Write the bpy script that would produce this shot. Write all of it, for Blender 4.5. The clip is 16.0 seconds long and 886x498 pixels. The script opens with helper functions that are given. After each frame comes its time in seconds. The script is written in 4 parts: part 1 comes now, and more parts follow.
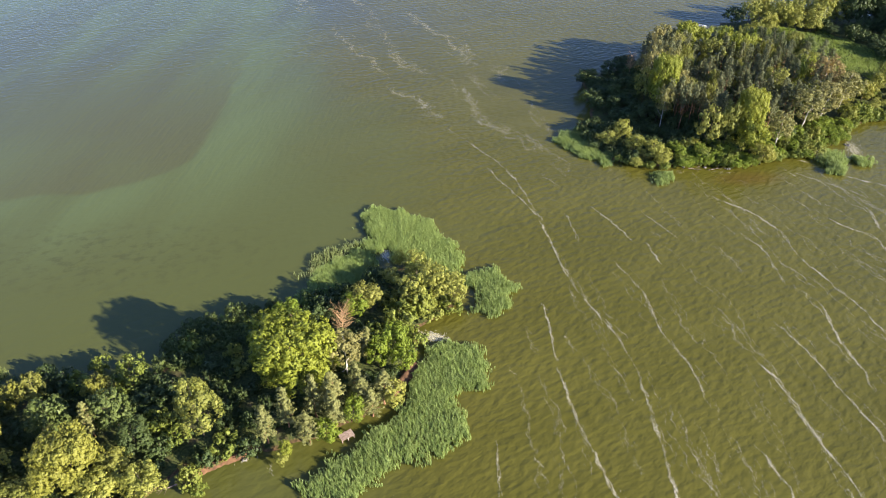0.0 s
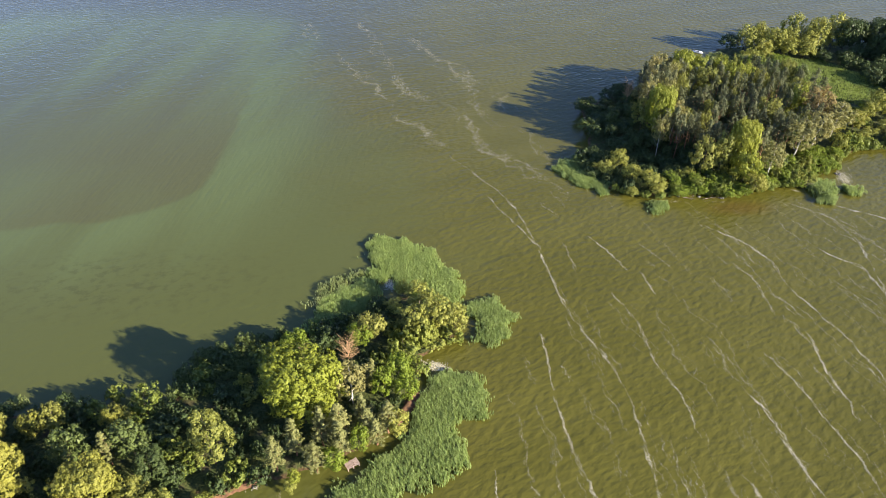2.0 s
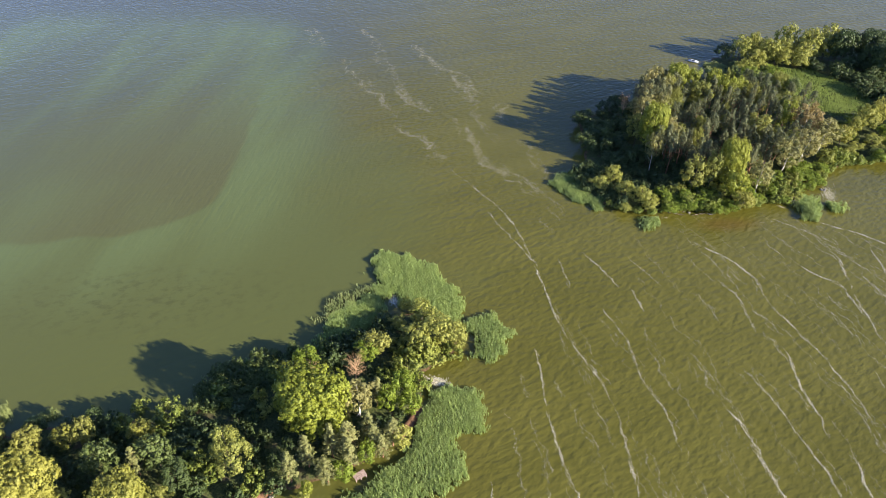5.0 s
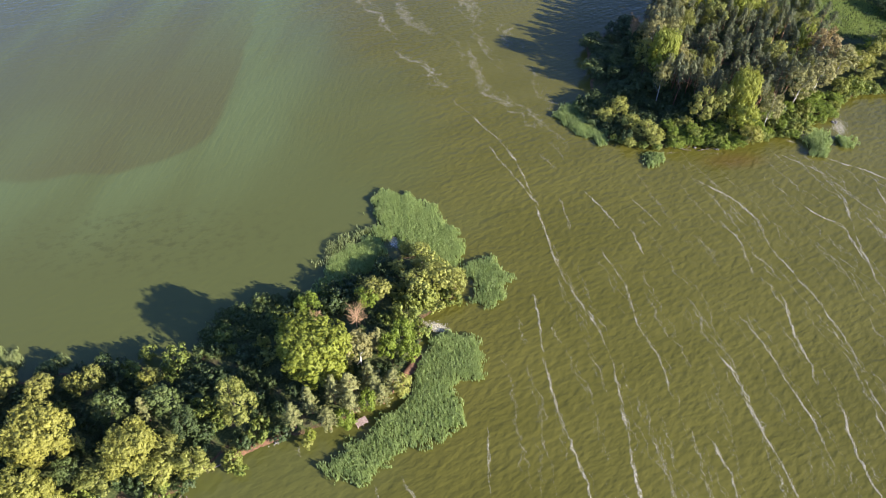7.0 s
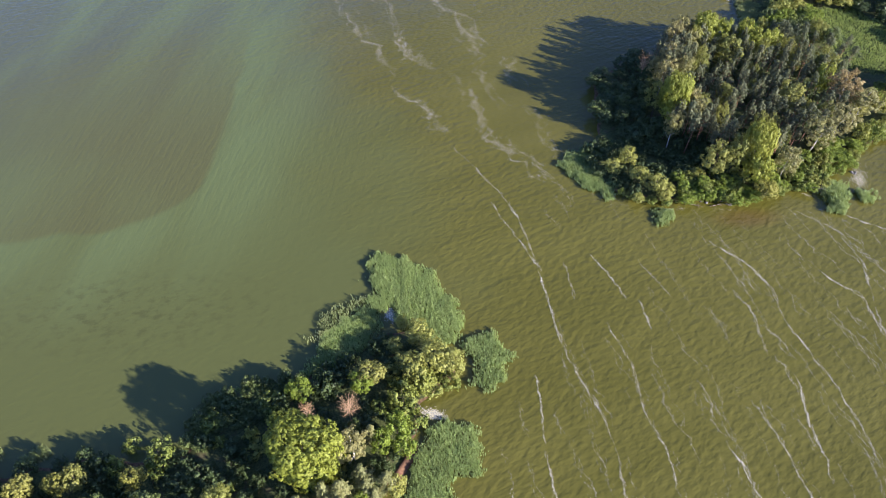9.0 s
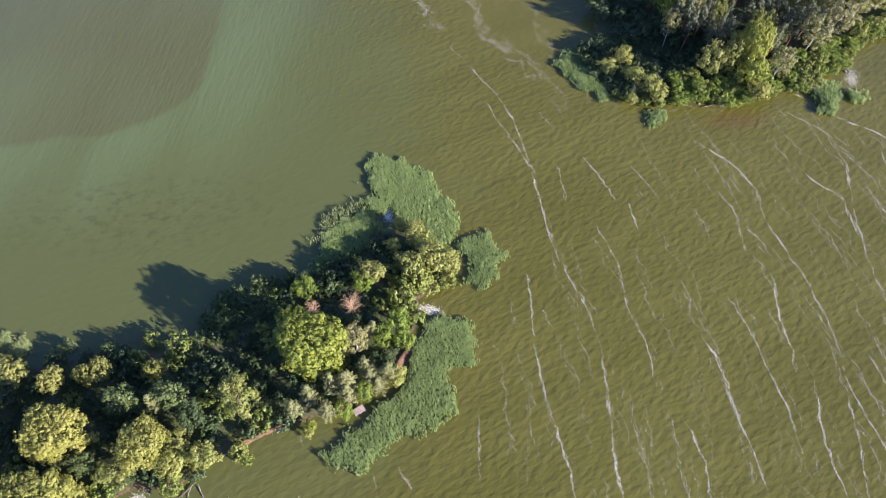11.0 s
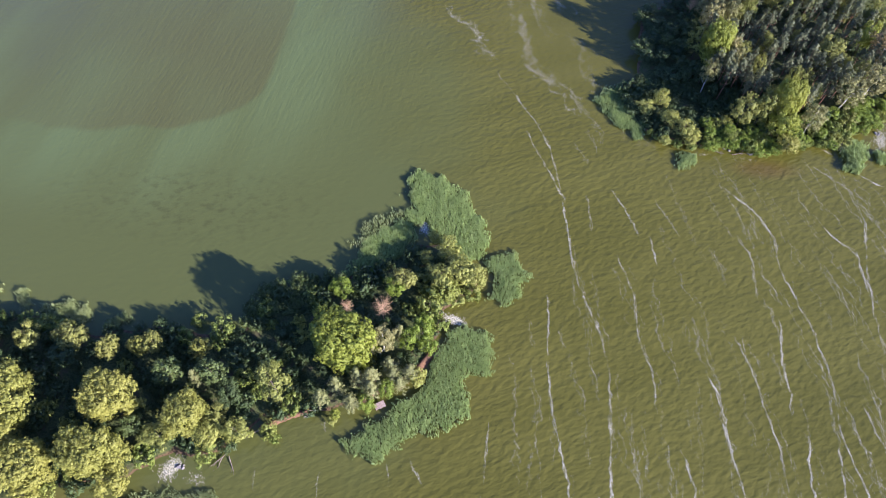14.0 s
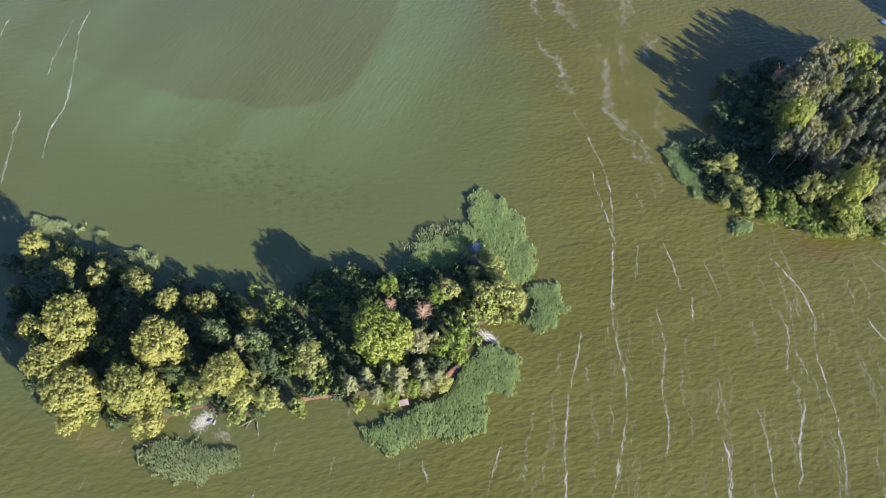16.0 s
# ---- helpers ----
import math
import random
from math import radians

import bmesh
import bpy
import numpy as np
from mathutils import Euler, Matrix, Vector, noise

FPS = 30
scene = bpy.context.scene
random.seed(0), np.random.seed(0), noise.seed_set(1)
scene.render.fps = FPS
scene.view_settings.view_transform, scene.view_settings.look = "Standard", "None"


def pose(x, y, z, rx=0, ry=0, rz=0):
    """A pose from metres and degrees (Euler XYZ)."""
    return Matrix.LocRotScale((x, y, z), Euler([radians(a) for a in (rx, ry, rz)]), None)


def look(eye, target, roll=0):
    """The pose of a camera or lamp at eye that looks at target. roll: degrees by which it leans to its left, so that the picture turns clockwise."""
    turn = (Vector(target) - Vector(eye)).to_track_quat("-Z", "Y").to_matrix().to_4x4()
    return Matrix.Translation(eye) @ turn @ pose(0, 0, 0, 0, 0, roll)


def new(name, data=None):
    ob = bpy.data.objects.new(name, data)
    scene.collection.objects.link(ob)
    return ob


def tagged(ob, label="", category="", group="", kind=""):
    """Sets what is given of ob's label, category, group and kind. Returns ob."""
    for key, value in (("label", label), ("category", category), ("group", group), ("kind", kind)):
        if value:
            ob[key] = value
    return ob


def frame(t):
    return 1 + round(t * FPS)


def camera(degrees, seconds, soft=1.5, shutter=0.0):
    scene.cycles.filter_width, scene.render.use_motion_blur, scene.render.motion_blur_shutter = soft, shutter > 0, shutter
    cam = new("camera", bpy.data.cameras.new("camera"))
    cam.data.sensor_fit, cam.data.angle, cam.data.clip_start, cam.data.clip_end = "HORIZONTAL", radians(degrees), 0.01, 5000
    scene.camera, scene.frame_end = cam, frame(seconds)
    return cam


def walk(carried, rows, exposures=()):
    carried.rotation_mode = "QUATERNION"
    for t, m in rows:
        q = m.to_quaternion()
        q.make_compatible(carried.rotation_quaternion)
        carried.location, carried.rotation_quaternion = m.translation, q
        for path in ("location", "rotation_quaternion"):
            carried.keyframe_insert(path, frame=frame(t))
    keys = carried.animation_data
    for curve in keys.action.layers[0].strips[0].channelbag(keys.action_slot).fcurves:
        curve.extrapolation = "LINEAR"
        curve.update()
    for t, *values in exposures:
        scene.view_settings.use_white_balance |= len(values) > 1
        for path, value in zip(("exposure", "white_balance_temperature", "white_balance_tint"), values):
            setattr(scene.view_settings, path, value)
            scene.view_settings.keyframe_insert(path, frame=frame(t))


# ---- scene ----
cam = camera(64.7, 16.0, soft=0.68)


PATH = [
    (0, (-3.817, 10.526, 129.664), (-3.773, 12.092, 128.421), 0.7),
    (0.5, (-3.731, 9.954, 131.738), (-3.688, 11.526, 130.503), 0.7),
    (1, (-3.757, 9.534, 134.296), (-3.716, 11.11, 133.065), 0.7),
    (1.5, (-3.912, 9.267, 137.11), (-3.871, 10.844, 135.881), 0.7),
    (2, (-3.847, 8.904, 139.927), (-3.809, 10.482, 138.699), 0.7),
    (2.5, (-3.754, 8.455, 142.542), (-3.717, 10.036, 141.317), 0.6),
    (3, (-3.802, 7.766, 144.604), (-3.766, 9.354, 143.389), 0.6),
    (3.2, (-3.831, 7.492, 145.115), (-3.795, 9.084, 143.905), 0.6),
    (5.3, (-4.273, 6.56, 159.17), (-4.238, 8.075, 157.864), 1.0),
    (5.5, (-4.293, 6.318, 159.883), (-4.258, 7.812, 158.554), 1.0),
    (6, (-3.923, 7.257, 162.599), (-3.889, 8.697, 161.212), 1.0),
    (6.5, (-3.202, 11.531, 165.336), (-3.175, 12.917, 163.895), 0.8),
    (7, (-2.601, 17.945, 168.135), (-2.58, 19.278, 166.644), 0.8),
    (7.5, (-2.076, 25.349, 171.091), (-2.06, 26.626, 169.551), 0.7),
    (8, (-1.562, 33.722, 174.316), (-1.549, 34.978, 172.76), 0.5),
    (8.5, (-1.176, 42.256, 177.587), (-1.167, 43.523, 176.04), 0.5),
    (9, (-0.716, 48.776, 180.663), (-0.707, 50.047, 179.119), 0.5),
    (9.5, (-0.814, 50.674, 183.82), (-0.796, 51.856, 182.207), 0.9),
    (10, (-0.671, 49.975, 186.182), (-0.652, 51.067, 184.506), 1.0),
    (10.2, (-0.549, 49.479, 186.797), (-0.53, 50.535, 185.098), 1.0),
    (12.3, (-0.608, 47.168, 199.129), (-0.594, 48.149, 197.385), 0.7),
    (12.5, (-0.513, 46.599, 199.759), (-0.508, 47.585, 198.019), 0.7),
    (13, (-0.323, 45.136, 202.256), (-0.342, 46.131, 200.521), 1.1),
    (13.5, (-0.339, 44.226, 204.826), (-0.386, 45.225, 203.095), 1.8),
    (14, (-0.379, 43.263, 207.424), (-0.45, 44.266, 205.695), 2.4),
    (14.5, (-0.646, 42.274, 210.17), (-0.745, 43.279, 208.444), 3.4),
    (15, (-0.807, 41.145, 212.725), (-0.954, 42.148, 211.001), 4.8),
    (15.5, (-0.666, 40.082, 215.12), (-0.85, 41.083, 213.398), 5.7),
    (16, (-0.699, 38.281, 217.17), (-0.908, 39.286, 215.454), 6.5),
]
walk(cam, [(t, look(eye, target, roll)) for t, eye, target, roll in PATH], [(0, 1.65, 6850, 12), (3, 1.64, 6950, 12), (6, 1.67, 6400, 16), (9, 1.71, 5900, 24), (13, 1.75, 5550, 30), (16, 1.75, 5500, 25)])


# ---- light ----
SUN_AZ, SUN_EL = 116.5, 18.5          # degrees clockwise from +y, degrees above the horizon
world = bpy.data.worlds.new("sky")
scene.world = world
world.use_nodes = True
wn = world.node_tree
wn.nodes.clear()
sky = wn.nodes.new("ShaderNodeTexSky")
sky.sky_type, sky.sun_disc = 'NISHITA', False
sky.sun_elevation, sky.sun_rotation = radians(SUN_EL), radians(SUN_AZ)
sky.dust_density, sky.ozone_density = 0.5, 3.0
wb = wn.nodes.new("ShaderNodeBackground")
wb.inputs[1].default_value = 0.078
wo = wn.nodes.new("ShaderNodeOutputWorld")
cool = wn.nodes.new("ShaderNodeMix")
cool.data_type, cool.blend_type = 'RGBA', 'MULTIPLY'
cool.inputs[0].default_value = 1.0
cool.inputs[7].default_value = (0.86, 0.92, 1.30, 1)
wn.links.new(sky.outputs[0], cool.inputs[6])
wn.links.new(cool.outputs[2], wb.inputs[0])
wn.links.new(wb.outputs[0], wo.inputs[0])

sun = new("sun", bpy.data.lights.new("sun", 'SUN'))
sun.data.energy, sun.data.angle, sun.data.color = 5.0, radians(0.55), (1.0, 0.945, 0.80)
sun_way = Vector((math.sin(radians(SUN_AZ)) * math.cos(radians(SUN_EL)), math.cos(radians(SUN_AZ)) * math.cos(radians(SUN_EL)), math.sin(radians(SUN_EL))))
sun.matrix_world = look(sun_way * 900, (0, 0, 0))


# ---- materials ----
class Nodes:
    """A small builder for node materials."""

    def __init__(self, name):
        self.m = bpy.data.materials.new(name)
        self.m.use_nodes = True
        self.t = self.m.node_tree
        self.t.nodes.clear()
        self.out = self.t.nodes.new("ShaderNodeOutputMaterial")
        self.pos = self.t.nodes.new("ShaderNodeNewGeometry").outputs["Position"]

    def node(self, kind, **ins):
        n = self.t.nodes.new(kind)
        for k, v in ins.items():
            self.put(n.inputs[k.replace("_", " ")], v)
        return n

    def put(self, socket, v):
        if hasattr(v, "is_output"):
            self.t.links.new(v, socket)
        else:
            socket.default_value = v

    def noise(self, scale, vec=None, detail=3.0, rough=0.55, distortion=0.0):
        n = self.node("ShaderNodeTexNoise", Scale=scale, Detail=detail, Roughness=rough, Distortion=distortion)
        self.put(n.inputs["Vector"], self.pos if vec is None else vec)
        return n.outputs["Fac"]

    def math(self, op, a, b=0.0, clamp=False):
        n = self.t.nodes.new("ShaderNodeMath")
        n.operation, n.use_clamp = op, clamp
        self.put(n.inputs[0], a), self.put(n.inputs[1], b)
        return n.outputs[0]

    def ramp(self, v, lo, hi, a=0.0, b=1.0):
        n = self.t.nodes.new("ShaderNodeMapRange")
        n.interpolation_type = 'SMOOTHSTEP'
        for i, x in enumerate((v, lo, hi, a, b)):
            self.put(n.inputs[i], x)
        return n.outputs[0]

    def mix(self, f, a, b):
        n = self.t.nodes.new("ShaderNodeMix")
        n.data_type = 'RGBA'
        self.put(n.inputs[0], f)
        self.put(n.inputs[6], (*a, 1) if isinstance(a, tuple) else a)
        self.put(n.inputs[7], (*b, 1) if isinstance(b, tuple) else b)
        return n.outputs[2]

    def mapped(self, turn=0.0, scale=(1, 1, 1), move=(0, 0, 0)):
        n = self.node("ShaderNodeMapping", Vector=self.pos)
        n.vector_type = 'TEXTURE'
        n.inputs["Location"].default_value = move
        n.inputs["Rotation"].default_value = (0, 0, radians(turn))
        n.inputs["Scale"].default_value = scale
        return n.outputs[0]

    def bump(self, height, strength=0.5, distance=0.1):
        n = self.node("ShaderNodeBump", Height=height, Strength=strength, Distance=distance)
        return n.outputs[0]

    def surface(self, color, rough=0.7, normal=None, spec=0.5, metal=0.0):
        b = self.t.nodes.new("ShaderNodeBsdfPrincipled")
        self.put(b.inputs["Base Color"], (*color, 1) if isinstance(color, tuple) else color)
        self.put(b.inputs["Roughness"], rough)
        self.put(b.inputs["Specular IOR Level"], spec)
        self.put(b.inputs["Metallic"], metal)
        if normal is not None:
            self.put(b.inputs["Normal"], normal)
        return b

    def done(self, shader):
        self.t.links.new(shader.outputs[0], self.out.inputs[0])
        return self.m


def leaf_material(name, dark, light, odd, clear=0.28, patch=0.7, grain=0.22):
    """Foliage: each leaf, each spray of the crown and each tree varies; light shines through in part."""
    n = Nodes(name)
    isl = n.t.nodes.new("ShaderNodeNewGeometry").outputs["Random Per Island"]
    obj = n.t.nodes.new("ShaderNodeObjectInfo").outputs["Random"]
    big = n.ramp(n.noise(patch, detail=2), 0.35, 0.65)
    c = n.mix(n.math('ADD', n.math('MULTIPLY', isl, grain), n.math('MULTIPLY', big, 0.85 - grain)), dark, light)
    c = n.mix(n.math('MULTIPLY', n.ramp(obj, 0.25, 1.0), 0.55), c, odd)
    b = n.surface(c, 0.55, spec=0.28)
    tr = n.t.nodes.new("ShaderNodeBsdfTranslucent")
    hs = n.node("ShaderNodeHueSaturation", Color=c)
    hs.inputs["Hue"].default_value, hs.inputs["Value"].default_value = 0.485, 1.1
    n.t.links.new(hs.outputs[0], tr.inputs[0])
    mx = n.t.nodes.new("ShaderNodeMixShader")
    mx.inputs[0].default_value = clear
    n.t.links.new(b.outputs[0], mx.inputs[1])
    n.t.links.new(tr.outputs[0], mx.inputs[2])
    return n.done(mx)


def plain_material(name, a, b, scale=3.0, rough=0.8, bump=0.3, distance=0.05):
    n = Nodes(name)
    f = n.noise(scale, detail=5)
    g = n.noise(scale * 0.15, detail=2)
    c = n.mix(n.ramp(n.math('ADD', n.math('MULTIPLY', f, 0.6), n.math('MULTIPLY', g, 0.4)), 0.35, 0.65), a, b)
    return n.done(n.surface(c, rough, n.bump(f, bump, distance), spec=0.3))


LEAF = {
    'L': leaf_material("leaves_yellow_green", (0.178, 0.183, 0.028), (0.342, 0.336, 0.07), (0.305, 0.29, 0.055)),
    'K': leaf_material("leaves_fresh_yellow_green", (0.15, 0.18, 0.018), (0.31, 0.345, 0.045), (0.28, 0.3, 0.04)),
    'Z': leaf_material("leaves_lime", (0.17, 0.20, 0.022), (0.33, 0.36, 0.055), (0.31, 0.32, 0.05)),
    'Y': leaf_material("leaves_straw_green", (0.15, 0.16, 0.03), (0.335, 0.33, 0.08), (0.28, 0.27, 0.06)),
    'M': leaf_material("leaves_mid_green", (0.105, 0.15, 0.016), (0.25, 0.32, 0.038), (0.2, 0.26, 0.028)),
    # a dark green, deepened further by shade put into the colour
    'D': leaf_material("leaves_dark_shaded_green", (0.04, 0.065, 0.022), (0.1, 0.14, 0.042), (0.08, 0.11, 0.034)),
    'G': leaf_material("leaves_grey_green", (0.065, 0.095, 0.026), (0.16, 0.2, 0.056), (0.12, 0.155, 0.044)),
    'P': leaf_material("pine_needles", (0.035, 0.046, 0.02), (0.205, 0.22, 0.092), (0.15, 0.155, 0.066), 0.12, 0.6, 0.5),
    # paler copy of the pine needles, with the warm sunlight put into its colour
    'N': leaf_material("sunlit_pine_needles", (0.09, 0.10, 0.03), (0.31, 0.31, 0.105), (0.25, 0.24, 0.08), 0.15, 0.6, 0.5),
    'B': leaf_material("birch_leaves", (0.145, 0.148, 0.042), (0.355, 0.335, 0.118), (0.31, 0.27, 0.1)),
    'R': leaf_material("rusty_leaves", (0.17, 0.13, 0.045), (0.35, 0.27, 0.1), (0.30, 0.23, 0.085)),
    'W': leaf_material("willow_leaves", (0.185, 0.2, 0.036), (0.37, 0.375, 0.085), (0.32, 0.32, 0.065)),
    'O': leaf_material("olive_leaves", (0.135, 0.155, 0.028), (0.33, 0.335, 0.08), (0.27, 0.27, 0.06)),
    'S': leaf_material("shrub_leaves", (0.10, 0.14, 0.022), (0.28, 0.32, 0.06), (0.29, 0.28, 0.06)),
}
REED = leaf_material("reed_blades", (0.125, 0.175, 0.05), (0.45, 0.56, 0.175), (0.33, 0.42, 0.125), 0.32, 0.12, 0.7)
REED_PALE = leaf_material("pale_reed_blades", (0.12, 0.165, 0.045), (0.43, 0.46, 0.17), (0.33, 0.37, 0.12), 0.22, 0.12, 0.6)
MEADOW = leaf_material("meadow_blades", (0.12, 0.18, 0.035), (0.38, 0.47, 0.11), (0.28, 0.35, 0.08), 0.3, 0.08, 0.6)
BARK = plain_material("bark", (0.05, 0.038, 0.028), (0.13, 0.1, 0.075), 2.5)
PINE_BARK = plain_material("pine_bark", (0.14, 0.07, 0.04), (0.3, 0.16, 0.09), 2.0)
BIRCH_BARK = plain_material("birch_bark", (0.18, 0.16, 0.14), (0.62, 0.58, 0.52), 1.6)
DEAD_WOOD = plain_material("dead_wood", (0.33, 0.19, 0.09), (0.56, 0.37, 0.2), 2.0)
DRIFT_WOOD = plain_material("drift_wood", (0.1, 0.07, 0.055), (0.34, 0.26, 0.22), 3.0)
STONE = plain_material("shore_stone", (0.1, 0.09, 0.08), (0.24, 0.21, 0.19), 2.5, 0.75, 0.5)


def foam_material():
    """Thin froth: bubbles that let part of the water show."""
    n = Nodes("foam")
    f = n.noise(6.0, detail=4)
    b = n.surface(n.mix(n.ramp(f, 0.35, 0.65), (0.5, 0.45, 0.3), (0.76, 0.7, 0.5)), 0.9, n.bump(f, 0.4, 0.05), spec=0.1)
    mx = n.t.nodes.new("ShaderNodeMixShader")
    n.put(mx.inputs[0], n.ramp(n.noise(2.2, detail=3), 0.3, 0.7, 0.2, 0.65))
    n.t.links.new(n.t.nodes.new("ShaderNodeBsdfTransparent").outputs[0], mx.inputs[1])
    n.t.links.new(b.outputs[0], mx.inputs[2])
    return n.done(mx)


FOAM = foam_material()
PLANK = plain_material("weathered_planks", (0.24, 0.16, 0.12), (0.46, 0.34, 0.28), 2.0)


def ground_material():
    n = Nodes("island_ground")
    z = n.node("ShaderNodeSeparateXYZ", Vector=n.pos).outputs[2]
    f, g = n.noise(1.8, detail=5), n.noise(0.22, detail=3)
    grass = n.mix(n.ramp(f, 0.35, 0.65), (0.035, 0.05, 0.014), (0.09, 0.1, 0.03))
    grass = n.mix(n.ramp(g, 0.55, 0.72), grass, (0.085, 0.07, 0.035))
    earth = n.mix(n.ramp(f, 0.35, 0.65), (0.065, 0.042, 0.02), (0.14, 0.088, 0.042))
    shore = n.ramp(n.math('ADD', z, n.math('MULTIPLY', g, 0.8)), 0.55, 0.75)
    return n.done(n.surface(n.mix(shore, earth, grass), 0.9, n.bump(f, 0.6, 0.25), spec=0.2))


GROUND = ground_material()


RIPPLE, WAVE = 29.0, 0.28


def water_material():
    """Murky lake water: olive in the open, green and smooth in the bay, brown on the deeper bed; ripples run with the wind."""
    n = Nodes("lake_water")
    warp = n.noise(0.012, detail=3)
    fine = n.noise(0.05, n.mapped(20, (3.0, 1.0, 1.0)), detail=4)
    bend = n.math('MULTIPLY', n.math('SUBTRACT', warp, 0.5), 0.9)

    def blob(x, y, rx, ry, turn, soft_lo, soft_hi, wobble=1.0):
        v = n.node("ShaderNodeVectorMath", )
        v.operation = 'LENGTH'
        sep = n.node("ShaderNodeMapping", Vector=n.pos)
        sep.vector_type = 'TEXTURE'
        sep.inputs["Location"].default_value = (x, y, 0)
        sep.inputs["Rotation"].default_value = (0, 0, radians(turn))
        sep.inputs["Scale"].default_value = (rx, ry, 1000)
        n.put(v.inputs[0], sep.outputs[0])
        return n.ramp(n.math('ADD', v.outputs["Value"], n.math('MULTIPLY', bend, wobble)), soft_lo, soft_hi, 1.0, 0.0)

    def shelf(x, y, bx, by, soft_lo, soft_hi, wobble):
        """A region with rounded corners: metres outside a box round (x, y)."""
        v = n.node("ShaderNodeSeparateXYZ", Vector=n.pos)
        qx = n.math('MAXIMUM', n.math('SUBTRACT', n.math('ABSOLUTE', n.math('SUBTRACT', v.outputs[0], x)), bx), 0.0)
        qy = n.math('MAXIMUM', n.math('SUBTRACT', n.math('ABSOLUTE', n.math('SUBTRACT', v.outputs[1], y)), by), 0.0)
        d = n.math('SQRT', n.math('ADD', n.math('MULTIPLY', qx, qx), n.math('MULTIPLY', qy, qy)))
        return n.ramp(n.math('ADD', d, n.math('MULTIPLY', bend, wobble)), soft_lo, soft_hi, 1.0, 0.0)

    bay = blob(-120, 180, 130, 160, 0, 0.55, 1.1)
    brown = n.math('MULTIPLY', shelf(-195, 290, 76, 54, 33, 36, 34), n.ramp(n.noise(0.011, n.mapped(30, (1, 1, 1), (40, 0, 0)), detail=2), 0.25, 0.5, 0.55, 1.0))
    east = n.ramp(n.node("ShaderNodeSeparateXYZ", Vector=n.pos).outputs[0], -185, -120, 0.35, 1.0)
    north = n.ramp(n.node("ShaderNodeSeparateXYZ", Vector=n.pos).outputs[1], 240, 340, 1.0, 0.15)
    brown = n.math('MULTIPLY', n.math('MULTIPLY', brown, east), north)
    band = n.math('MULTIPLY', shelf(-195, 290, 76, 54, 38, 84, 30), n.ramp(n.noise(0.03, n.mapped(80, (5.0, 1.0, 1.0)), detail=5), 0.35, 0.65, 0.25, 1.0))
    weed = n.math('MULTIPLY', blob(-98, 172, 55, 20, 4, 0.2, 1.2), n.ramp(n.noise(0.36, n.mapped(15, (1.3, 1, 1)), detail=6, rough=0.62), 0.46, 0.68))
    c = n.mix(n.ramp(fine, 0.3, 0.7), (0.083, 0.077, 0.0125), (0.099, 0.091, 0.0165))
    c = n.mix(bay, c, (0.083, 0.092, 0.025))
    # grey-blue to the north-west: the sky's reflection put into the water colour
    c = n.mix(blob(-190, 400, 210, 185, 0, 0.5, 1.05), c, (0.07, 0.074, 0.04))
    c = n.mix(n.math('MULTIPLY', band, 0.85), c, (0.105, 0.132, 0.044))
    c = n.mix(n.math('MULTIPLY', brown, 0.85), c, (0.085, 0.084, 0.026))
    c = n.mix(n.math('MULTIPLY', weed, 0.48), c, (0.05, 0.05, 0.015))
    c = n.mix(n.math('MULTIPLY', blob(106, 212, 16, 6, 4, 0.2, 1.1, 0.4), 0.5), c, (0.10, 0.058, 0.018))
    c = n.mix(n.math('MULTIPLY', blob(-106, 67, 12, 7, 0, 0.2, 1.1, 0.4), 0.5), c, (0.14, 0.105, 0.03))
    lee = n.math('MAXIMUM', n.math('MULTIPLY', bay, 0.78), n.math('MULTIPLY', blob(40, 278, 42, 42, 0, 0.5, 1.1, 0.4), 0.6))
    calm = n.math('SUBTRACT', 1.0, lee)
    wave = n.noise(0.62, n.mapped(RIPPLE, (1.7, 1.0, 1.0)), detail=2, rough=0.4, distortion=0.15)
    chop = n.noise(1.9, n.mapped(RIPPLE + 12, (1.9, 1.0, 1.0)), detail=2)
    swell = n.noise(0.16, n.mapped(RIPPLE - 8, (2.2, 1.0, 1.0)), detail=2)
    h = n.math('ADD', n.math('ADD', wave, n.math('MULTIPLY', chop, 0.1)), n.math('MULTIPLY', swell, 0.8))
    # long low ripples that bend into the bay
    bent = n.noise(0.75, n.mapped(82, (5.5, 1.0, 1.0)), detail=2, rough=0.4, distortion=0.2)
    reach = n.math('MULTIPLY', blob(-100, 250, 105, 75, 20, 0.4, 1.15, 0.6), 0.34)
    h = n.math('ADD', n.math('MULTIPLY', h, calm), n.math('MULTIPLY', bent, reach))
    b = n.surface(c, 0.165, n.bump(h, 1.0, WAVE), spec=0.5)
    b.inputs["IOR"].default_value = 1.333
    return n.done(b)



WATER = water_material()


# ---- helpers for meshes ----
def mesh_of(name, verts, faces, material, smooth=False):
    me = bpy.data.meshes.new(name)
    me.from_pydata([tuple(v) for v in verts], [], [tuple(f) for f in faces])
    me.materials.append(material)
    if smooth:
        me.polygons.foreach_set("use_smooth", [True] * len(me.polygons))
    me.update()
    return me


